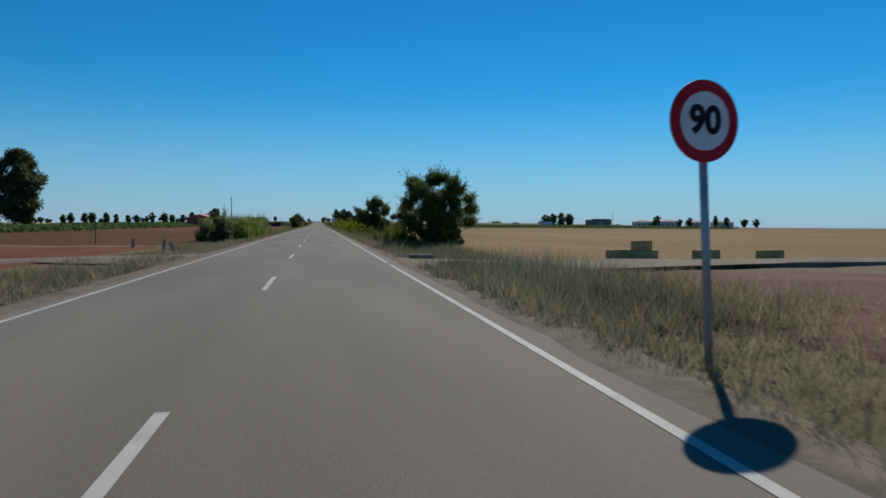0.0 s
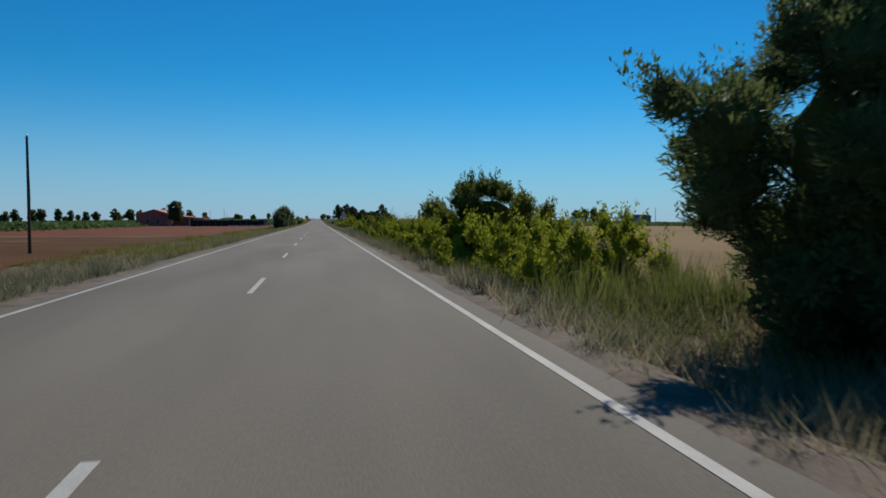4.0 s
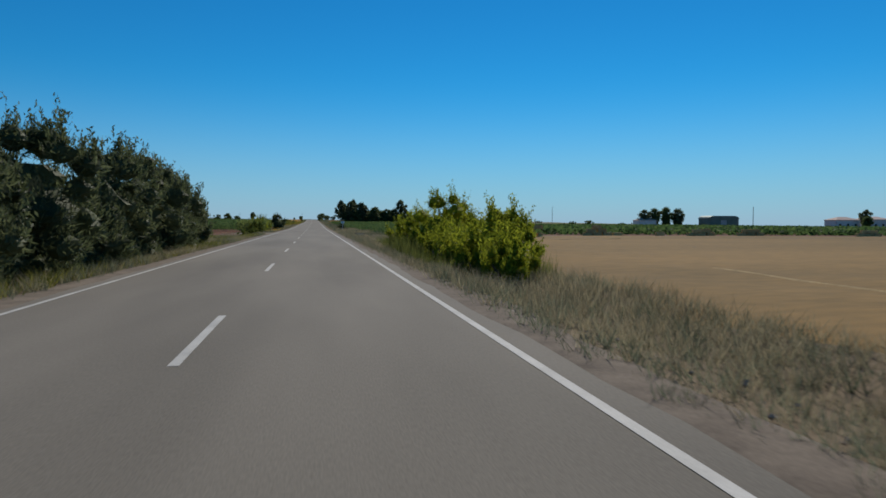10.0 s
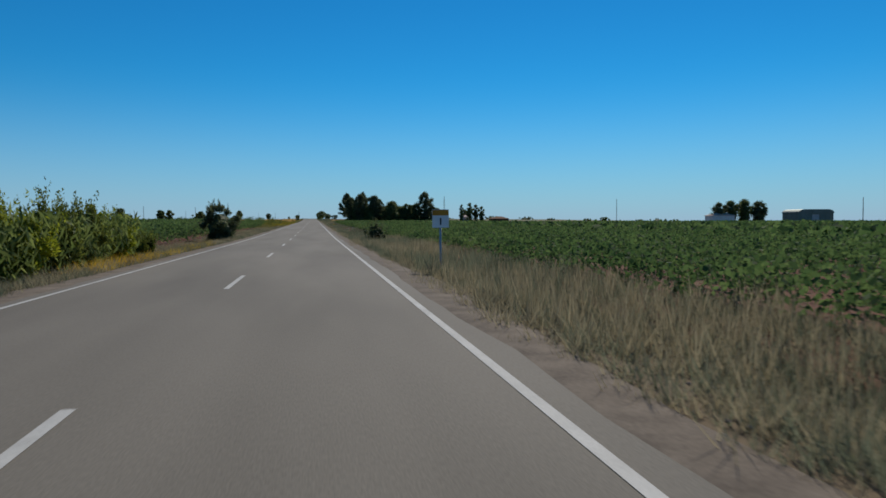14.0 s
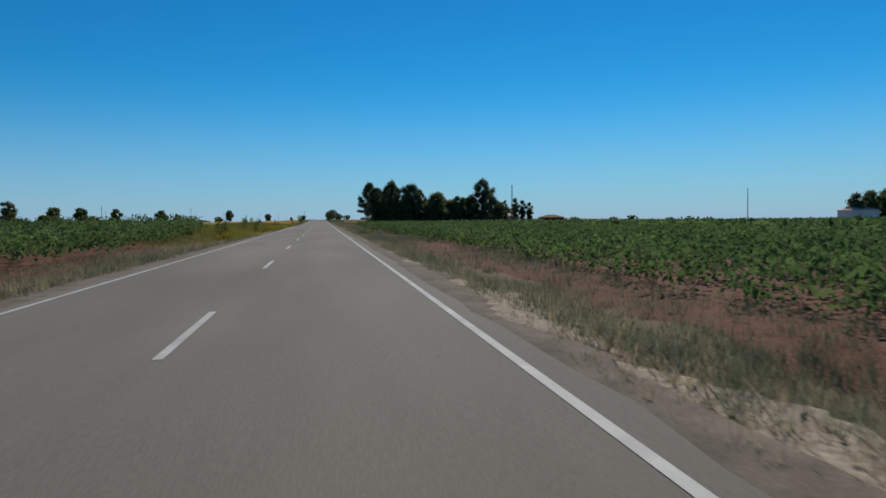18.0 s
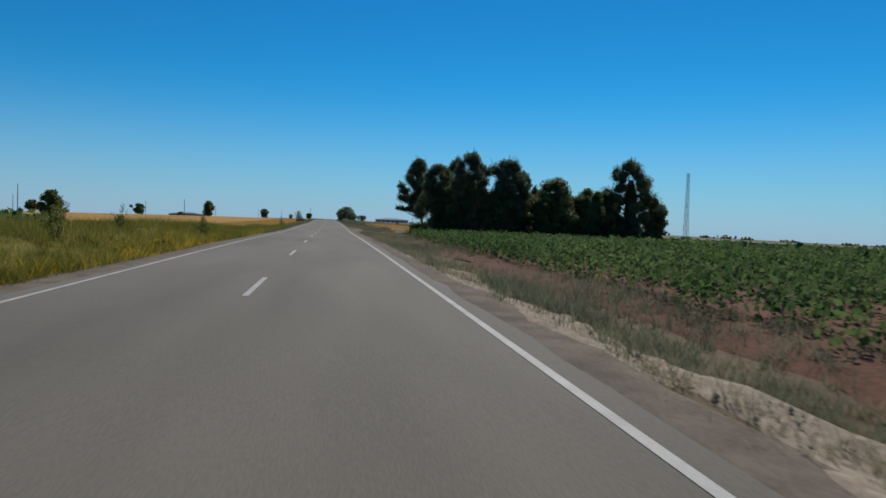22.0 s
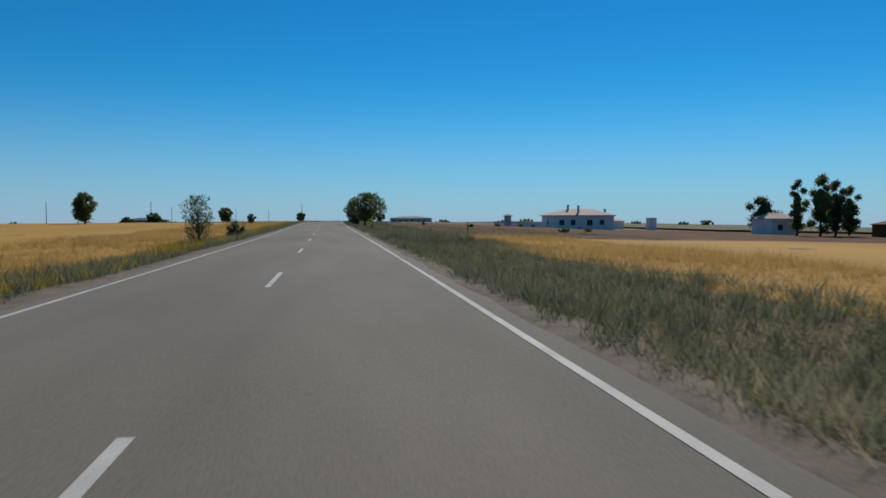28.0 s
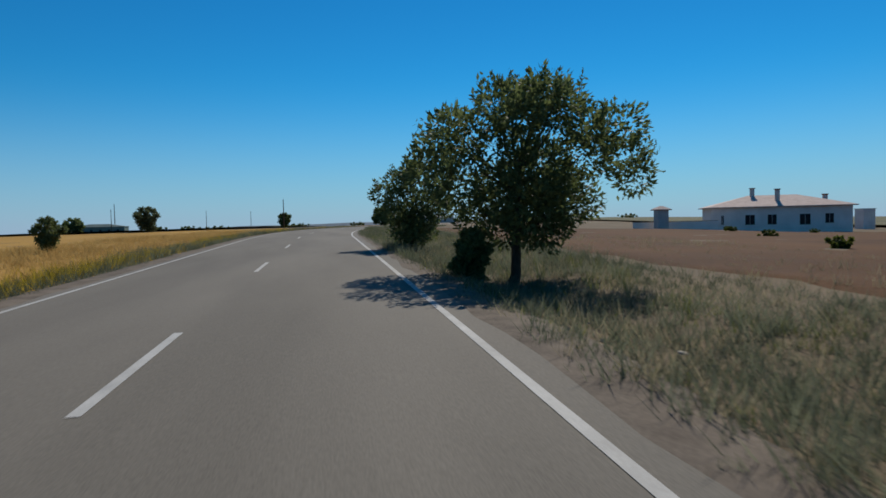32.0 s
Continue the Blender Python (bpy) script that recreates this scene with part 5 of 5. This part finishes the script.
# far shed and hamlet on the right
sz = -0.2
sh = thing("farm_shed", (244.5, 575, sz), "large grey green steel farm shed", "shed")
part("wall", box(0, 0, -3.5, 20.5, 12, 4.4), SHED_STEEL, sh)
part("roof", slab([(-0.3, 4.4), (20.8, 4.4), (20.6, 5.0), (19.6, 5.8), (17.8, 6.3), (2.7, 6.3), (0.9, 5.8), (-0.1, 5.0)], -0.3, 12.3), SHED_STEEL, sh, "curved sheet roof")
part("door", box(8, -0.05, 0, 12, 0.0, 3.6), GREY_WALL, sh)


def cottage(x, y, w, h, wall, roof, label):
    z = float(land(x, y))
    ob = thing("cottage", (x, y, z), label, "house")
    part("wall", box(0, 0, -0.5, w, 7, h), wall, ob)
    part("roof", hip_roof(w, 7, h, 1.5, 0.3, roof), roof, ob)
    for i in range(int(w / 4)):
        part("window", box(1.5 + i * 4, -0.04, 1.0, 2.6 + i * 4, 0.03, 2.2), DARK, ob)
    return ob


for x, y, w, h in ((228, 452, 12, 3.0), (252, 462, 14, 3.4), (281, 470, 11, 3.0), (309, 480, 16, 3.2)):
    cottage(x, y, w, h + 0.8, WHITE_WALL, PINK_TILE, "distant white cottage among trees")
cottage(197, 576, 12, 5.0, WHITE_WALL, PINK_TILE, "distant white cottage among trees")
cottage(95.2, 694, 6, 3.4, WHITE_WALL, PINK_TILE, "white cottage beside dark trees")
cottage(38, 1000, 27, 3.2, GREY_WALL, GREY_WALL, "distant long grey farm building")

cottage(110, 676, 11, 2.6, RUST, RUST, "long low dark farm building beside trees")
cottage(-124, 990, 25, 3.4, SHED_STEEL, SHED_STEEL, "distant long dark farm shed on the plain")

# distant trees, standing on the plain
rt = np.random.default_rng(77)
FAR = [(246, 455, 8.6, 3.2), (262, 452, 6, 2.6), (240, 448, 5.5, 2.6), (275, 460, 7.5, 2.4), (290, 462, 6.5, 2.5), (300, 466, 9, 2.4), (312, 470, 8, 2.6), (330, 474, 6.5, 3), (345, 480, 7, 2.8),
       (203, 580, 12.0, 5.0), (211, 582, 13.0, 5.5), (220, 584, 14.2, 5.8), (227, 582, 13.2, 5.4), (-54, 552, 5.2, 1.8), (-42.5, 553.7, 4.6, 1.9), (-87, 567, 8.4, 3.0), (-47, 504, 4.2, 1.6), (-41.7, 687, 5.6, 2.2),
       (-30, 765, 4.5, 2.4), (-11, 817, 3.8, 2.0), (-66, 690, 4, 2.6), (99, 702.7, 8.8, 4.0), (92.1, 682, 11.3, 2.0), (97.3, 682, 12.6, 3.2), (101.5, 683, 11.6, 3.0), (105.5, 684, 10.5, 2.6), (12, 800, 4.5, 3.4), (18, 815, 3.6, 2.4),
       (-78, 575, 6.5, 2.4), (-105, 590, 6, 2.4)]
for i, (x, y, h, r) in enumerate(FAR):
    plant("distant_tree", x, y, h, r, ELM if i % 3 else PINE, "dark distant tree on the plain", "tree", "tall" if 85 < x < 110 else "round", 130 + i, *((90, 30, 0.23) if abs(x) < 111 else (50, 22, 0.5)), "distant trees", fill=0.45)
for i in range(13):
    x, y = -156 + i * 6.6 + rt.uniform(-2, 2), 450 + rt.uniform(-6, 6)
    plant("row_tree", x, y, rt.uniform(5.6, 7.6), rt.uniform(2.0, 2.8), OAK, "round dark tree in a row behind the vineyard", "tree", "round", 180 + i, 60, 20, 0.5, "tree row behind the vineyard")
for i in range(22):
    x, y = -60 - 260 * rt.uniform(), 560 + 420 * rt.uniform()
    plant("distant_tree", x, y, rt.uniform(3.5, 6), rt.uniform(2, 3.2), ELM, "dark distant tree on the plain", "tree", "round", 200 + i, 50, 18, 0.6, "distant trees")
for i in range(64):
    a = radians(-80 + 160 * i / 63 + rt.uniform(-1.2, 1.2))
    x, y = 1250 * math.sin(a), 700 + 900 * math.cos(a)
    plant("far_tree", x, y, rt.uniform(4, 8), rt.uniform(8, 18), ELM, "dark tree clump on the skyline", "tree", "bush", 240 + i, 40, 14, 1.8, "skyline trees")


# ---- straw bales ----
bale = box(-0.6, -0.25, 0, 0.6, 0.25, 0.45, 0.035)
bmesh.ops.subdivide_edges(bale, edges=bale.edges, cuts=1)
for vv in bale.verts:
    vv.co += Vector((math.sin(vv.co.y * 40), math.cos(vv.co.x * 31), math.sin(vv.co.x * 23))) * 0.012
BALES = [(14.9, 27.6, 0, 4), (16.1, 27.5, 0, -14), (16.0, 27.6, 0.43, 35), (18.4, 26.1, 0, 8), (22.3, 27.0, 0, -3),
         (12.9, 254.4, 0, -4), (15.9, 262.7, 0, 4), (17.0, 263.1, 0, 86), (17.6, 263.0, 0, 84), (18.2, 263.0, 0, 95), (17.2, 262.3, 0, 3), (18.5, 262.2, 0, -6), (17.4, 262.9, 0.45, 3),
         (18.3, 267.4, 0, 5), (19.6, 267.4, 0, -3), (19.0, 267.4, 0.45, 4), (20.2, 267.5, 0.45, 12), (21.4, 267.2, 0, 82),
         (18.1, 259.3, 0, 62), (17.3, 256.6, 0, 8), (18.4, 257.0, 0, 70), (22.8, 266.6, 0, 3), (24.1, 266.5, 0, -4), (25.4, 266.4, 0, 6), (26.5, 266.2, 0, 88), (23.2, 266.6, 0.45, -5), (24.5, 266.5, 0.45, 8), (25.7, 266.4, 0.45, 80),
         (24.0, 266.6, 0.9, 14), (26.2, 266.3, 0.9, -30), (34.7, 271.9, 0, 4), (36.0, 271.9, 0, -6), (37.3, 271.8, 0, 5), (38.6, 271.6, 0, 0), (35.2, 271.9, 0.45, 8), (36.6, 271.9, 0.45, 3), (35.9, 271.9, 0.9, 20), (44, 271, 0, 0)]
for bx in (48.4, 55.4, 73.2, 82.0):
    BALES += [(bx, 271.0, 0, 4), (bx + 1.3, 271.1, 0, -3), (bx + 2.6, 271.0, 0, 6), (bx + 0.7, 271.0, 0.45, 2), (bx + 2.0, 271.1, 0.45, -8)]
bale_mesh = bpy.data.meshes.new("straw_bale")
bale.to_mesh(bale_mesh)
bale.free()
bale_mesh.materials.append(STRAW)
twine = bpy.data.meshes.new("twine")
tb = box(-0.0075, -0.258, -0.004, 0.0075, 0.258, 0.458)
tb.to_mesh(twine)
tb.free()
twine.materials.append(STRAW)
for x, y, z, turn in BALES:
    b = new("straw_bale", bale_mesh)
    b.matrix_world = pose(x, y, float(land(x, y)) + 0.02 + z, 0, 0, turn)
    tagged(b, "rectangular straw bale lying on the stubble", "straw bale", "straw bales")
    for tx in (-0.19, 0.19):
        part("twine", twine, STRAW, b).location = (tx, 0, 0)


# ---- culvert walls, posts, fence ----
def headwall(x, y, w, label, top=0.18):
    ob = thing("culvert_wall", (x, y, top - 0.27), label, "culvert wall")
    part("wall", box(0, 0, -0.6, w, 0.28, 0.2, 0.02), CONCRETE, ob)
    part("coping", box(-0.03, -0.03, 0.2, w + 0.03, 0.31, 0.27, 0.015), CONCRETE, ob)


headwall(4.7, 24.9, 0.95, "weathered concrete culvert wall at the field entrance", 0.14)
headwall(4.9, 19.3, 1.05, "weathered concrete culvert wall at the field entrance")
headwall(5.85, 270.3, 1.05, "weathered concrete culvert wall at the vineyard entrance", 0.10)
headwall(5.9, 264.5, 0.6, "weathered concrete culvert wall at the vineyard entrance", 0.06)

for x, y, h, lean in ((-7.6, 38.8, 0.75, 4), (-6.9, 38.4, 0.7, -22), (-10.4, 43.4, 0.6, 2)):
    ps = thing("marker_post", (x, y, float(land(x, y))), "short weathered concrete marker post in the grass", "marker post", turn=20)
    q = part("shaft", box(-0.08, -0.08, -0.2, 0.08, 0.08, h, 0.02), CONCRETE, ps)
    q.rotation_euler = (0, radians(lean), 0)
pole(12.8, 619, 1.1, 0.045, "short dark wooden stake in the grass", "wooden_stake")
fl = thing("marker_sign", (7.4, 607.4, float(land(7.4, 607.4))), "small dark triangular plate on a thin stake among weeds", "marker sign")
part("stake", tube([(0, 0.02, -0.2), (0.01, 0.02, 0.7), (0, 0.02, 1.32)], [0.016, 0.015, 0.013], 6), RUST, fl)
part("plate", slab([(-0.13, 1.12), (0.15, 1.12), (-0.11, 1.4)], 0, 0.012), RUST, fl)
pole(-15.5, 53, 1.9, 0.04, "thin wooden stake in the dry grass", "wooden_stake")

fn = thing("netting_pen", (-14.3, 279, float(land(-14.3, 285))), "pen of dark netting on pale wooden posts", "netting pen")
sides = [((0, i * 1.55), (0, (i + 1) * 1.55)) for i in range(12)] + [((-i * 1.7, -i * 0.17), (-(i + 1) * 1.7, -(i + 1) * 0.17)) for i in range(12)]
for k, ((ax, ay), (bx, by)) in enumerate(sides):
    part("post", tube([(ax, ay - 0.06, -0.3), (ax + 0.05 * math.sin(k * 3.1), ay - 0.06, 2.0 + 0.12 * math.sin(k * 1.9))], [0.05, 0.04], 6), POST_WOOD, fn)
    top = 1.85 + 0.08 * math.sin(k * 2.3)
    bm = bmesh.new()
    n = 6
    cols = []
    for j in range(n + 1):
        q = j / n
        sag = 0.09 * math.sin(math.pi * q)
        bulge = 0.05 * math.sin(q * 9 + k)
        px_, py_ = ax + (bx - ax) * q + (bulge if ax == bx else 0), ay + (by - ay) * q + (bulge if ax != bx else 0)
        cols.append([bm.verts.new((px_ + s * 0.006, py_ + s * 0.006, z)) for s in (0, 1) for z in (0.02, 0.7, top - sag)])
    for p, q in zip(cols, cols[1:]):
        for s in (0, 3):
            for z in (0, 1):
                bm.faces.new((p[s + z], q[s + z], q[s + z + 1], p[s + z + 1]))
        bm.faces.new((p[2], q[2], q[5], p[5]))
    part("netting", bm, NETTING, fn)
cp = part("canopy", box(-2.0, 4.6, 2.12, 0.6, 10.5, 2.2, 0.02), SHED_STEEL, fn, "grey sheet canopy")
part("post", tube([(0.5, 4.8, -0.3), (0.5, 4.8, 2.15)], [0.05, 0.05], 6), POST_WOOD, cp)
part("post", tube([(0.5, 10.3, -0.3), (0.5, 10.3, 2.15)], [0.05, 0.05], 6), POST_WOOD, cp)
for i in range(22):
    x, y = -13.6 - i * 0.5, 278.3 - i * 0.06 + 0.12 * math.sin(i * 2.3)
    bm = tube([(0, 0, -0.05), (0, 0, 0.08), (0, 0, 0.4 + 0.05 * math.sin(i * 1.7))], [0.14, 0.13, 0.025], 10)
    tagged(part("plant_guard", bm, SIGN_WHITE), "small white cone shaped plant guard before the pen", "plant guard", "white plant guards").location = (x, y, float(land(x, y)) + 0.03)
wr = thing("bent_wire", (4.32, 403.5, -0.03), "bent rusty wire frame lying on the verge", "wire")
part("rod", tube([(-0.12, 0, 0.17), (-0.11, 0, 0.0), (0.15, 0.02, 0.0), (0.18, 0.02, 0.09)], [0.008, 0.008, 0.008, 0.008], 5), RUST, wr)

# ---- yard: fence, gate pillars, gate, car, hedge ----
def pillar(x, y, h, label):
    """A square pillar of brick courses with a cap."""
    ob = thing("gate_pillar", (x, y, float(land(x, y))), label, "gate pillar")
    part("core", box(0.015, 0.015, -0.1, 0.485, 0.485, h), CONCRETE, ob)
    n = int(h / 0.075)
    for k in range(n):
        for s in range(4):
            o = part("brick", BRICK_LONG, BRICK, ob)
            o.matrix_basis = Matrix.Translation((0.25, 0.25, k * 0.075)) @ Matrix.Rotation(s * math.pi / 2 + (k % 2) * math.pi / 2, 4, "Z")
    part("cap", box(-0.05, -0.05, h, 0.55, 0.55, h + 0.1, 0.02), CONCRETE, ob)


BRICK_LONG = bpy.data.meshes.new("brick")
bb = box(-0.25, -0.252, 0.004, 0.12, -0.14, 0.068)
bb.to_mesh(BRICK_LONG)
bb.free()
BRICK_LONG.materials.append(BRICK)
pillar(16.3, 534.9, 2.3, "square red brick gate pillar in the shade")
pillar(16.5, 538.7, 2.3, "square red brick gate pillar in the shade")

gt = thing("yard_gate", (16.5, 531.9, float(land(16.5, 533))), "dark steel bar gate standing open beside a brick pillar", "gate")
for z in (0.15, 1.75):
    part("rail", box(-0.02, 0, z, 0.02, 2.95, z + 0.05), DARK, gt)
for k in range(22):
    part("bar", tube([(0, 0.07 + k * 0.134, 0.1), (0, 0.07 + k * 0.134, 2.0)], [0.011, 0.011], 5), DARK, gt)

fc = thing("wire_fence", (14.2, 545.6, float(land(14.2, 545.6))), "wire mesh fence on bent steel posts", "fence")
for k in range(9):
    part("post", tube([(k * 2.5, 0, -0.2), (k * 2.5, 0, 2.0), (k * 2.5 + 0.18, 0, 2.3)], [0.028, 0.028, 0.022], 6), RUST, fc)
for k in range(8):
    x0 = k * 2.5
    bm = bmesh.new()
    for i in range(14):
        tube([(x0 + i * 0.18, 0, 0.05), (x0 + i * 0.18, 0, 1.95)], [0.004, 0.004], 3, bm)
    for i in range(9):
        tube([(x0, 0, 0.1 + i * 0.22), (x0 + 2.5, 0, 0.1 + i * 0.22)], [0.004, 0.004], 3, bm)
    part("mesh_panel", bm, STEEL, fc)


for i in range(4, 16):
    x, y = 19.5 + i * 2.1, 541.8 + 0.6 * math.sin(i * 1.7)
    plant("yard_shrub", x, y, 2.8 + 1.6 * math.sin(i * 2.1) ** 2, 1.7, ELM, "dark shaded shrub behind the yard fence", "shrub", "bush", 340 + i, 90, 30, 0.12, "yard hedge", fill=0.65)
for i, (x, y, h) in enumerate([(14.6, 545.2, 1.2), (16.0, 545.0, 1.5), (17.6, 545.3, 1.3), (19.3, 545.0, 1.6), (21.2, 545.4, 1.4), (23.5, 545.2, 1.6), (15.3, 545.1, 1.3), (16.8, 544.7, 1.7), (18.4, 544.6, 1.8), (20.3, 544.8, 1.9), (22.3, 544.9, 1.9), (25.3, 544.8, 2.0)]):
    plant("yard_shrub", x, y, h, 0.95, ELM, "dark shrub growing along the wire fence", "shrub", "bush", 400 + i, 70, 34, 0.09, "shrubs along the fence", fill=0.55, shoots=20, wand=0.4)
for i, (x, y) in enumerate([(22, 513), (24.5, 512), (28, 513.5), (32, 512.5), (36, 513.5), (40, 512)]):
    plant("yard_shrub", x, y, 1.0, 1.2, HEDGE, "low green shrub at the edge of the yard", "shrub", "bush", 380 + i, 70, 28, 0.11, "yard hedge", fill=0.6)
for i, (x, y) in enumerate([(10.2, 510.3), (11.9, 511.4), (10.6, 508.0), (12.9, 510.4)]):
    plant("vine_plant", x, y, 0.85, 0.75, VINE, "single green vine growing at the corner of the field", "vine", "bush", 500 + i, 80, 22, 0.12, "vines at the field corner", shoots=14, wand=0.3, fill=0.3)
for i, (x, y) in enumerate([(16.8, 522.5)]):
    tagged(part("stone_block", box(x - 0.35, y - 0.2, float(land(x, y)) - 0.1, x + 0.35, y + 0.2, float(land(x, y)) + 0.45, 0.06), CONCRETE), "pale stone block in the shaded yard", "stone block", "stone blocks")


def parked_car(x, y, turn):
    """A small hatchback: its nose points along +x, its middle stands at the place given."""
    ob = thing("parked_car", (x, y, float(land(x, y)) + 0.06), "dark blue hatchback parked in the shade behind the gate", "car", turn=turn)
    # station along the car, half width, height of the bonnet line
    rows = [(-2.02, 0.70, 0.84), (-1.95, 0.80, 0.92), (-0.9, 0.86, 0.95), (0.6, 0.86, 0.93), (1.3, 0.83, 0.86), (1.85, 0.76, 0.74), (2.05, 0.62, 0.64)]
    bm = bmesh.new()
    rings = []
    for px_, w, top in rows:
        low = 0.26 if abs(px_) > 1.9 else 0.2
        prof = [(-w * 0.94, low), (-w, 0.45), (-w * 0.99, top - 0.12), (-w * 0.9, top), (0, top + 0.03), (w * 0.9, top), (w * 0.99, top - 0.12), (w, 0.45), (w * 0.94, low)]
        rings.append([bm.verts.new((px_, a, b)) for a, b in prof])
    for p, q in zip(rings, rings[1:]):
        for k in range(9):
            bm.faces.new((p[k], q[k], q[(k + 1) % 9], p[(k + 1) % 9]))
    bm.faces.new(rings[0])
    bm.faces.new(rings[-1][::-1])
    bmesh.ops.recalc_face_normals(bm, faces=bm.faces)
    body = part("body", bm, CAR_PAINT, ob)
    for name, mat, z0, z1, grow in (("windows", GLASS, 0.92, 1.36, 0.0), ("roof", CAR_PAINT, 1.36, 1.44, 0.0)):
        bm = bmesh.new()
        if name == "windows":
            lo, hi = (-1.85, 0.95, 0.78), (-1.5, 0.25, 0.62)
        else:
            lo, hi = (-1.52, 0.27, 0.635), (-1.3, 0.05, 0.52)
        r0 = [bm.verts.new(p) for p in ((lo[0], -lo[2], z0), (lo[1], -lo[2], z0), (lo[1], lo[2], z0), (lo[0], lo[2], z0))]
        r1 = [bm.verts.new(p) for p in ((hi[0], -hi[2], z1), (hi[1], -hi[2], z1), (hi[1], hi[2], z1), (hi[0], hi[2], z1))]
        for k in range(4):
            bm.faces.new((r0[k], r0[(k + 1) % 4], r1[(k + 1) % 4], r1[k]))
        bm.faces.new(r1)
        part(name, bm, mat, ob)
    for a in (-1, 1):
        for u, v in (((0.95, 0.79, 0.9), (0.25, 0.63, 1.38)), ((-0.5, 0.79, 0.9), (-0.5, 0.63, 1.38)), ((-1.85, 0.79, 0.9), (-1.5, 0.63, 1.38))):
            part("pillar", tube([(u[0], a * u[1], u[2]), (v[0], a * v[1], v[2])], [0.035, 0.03], 5), CAR_PAINT, ob)
        part("headlight", box(1.84, a * 0.5 - 0.14, 0.58, 1.99, a * 0.5 + 0.14, 0.70, 0.04), STEEL, ob, "clear headlight")
        part("mirror", box(0.62, a * 0.9 - 0.09, 0.93, 0.74, a * 0.9 + 0.09, 1.06, 0.03), CAR_PAINT, ob)
        for w in (-1.28, 1.28):
            wheel = part("wheel", tube([(w, a * 0.66, 0.30), (w, a * 0.86, 0.30)], [0.3, 0.3], 20), TYRE, ob)
            part("rim", tube([(w, a * 0.85, 0.30), (w, a * 0.875, 0.30)], [0.19, 0.17], 14), STEEL, wheel)
    part("bumper", box(1.9, -0.68, 0.28, 2.12, 0.68, 0.5, 0.06), CAR_PAINT, ob)
    part("number_plate", box(2.12, -0.26, 0.34, 2.135, 0.26, 0.45, 0.004), SIGN_WHITE, ob, "white plate")
    part("grille", box(2.0, -0.4, 0.53, 2.07, 0.4, 0.61, 0.01), DARK, body)


parked_car(23.0, 540.6, 190)
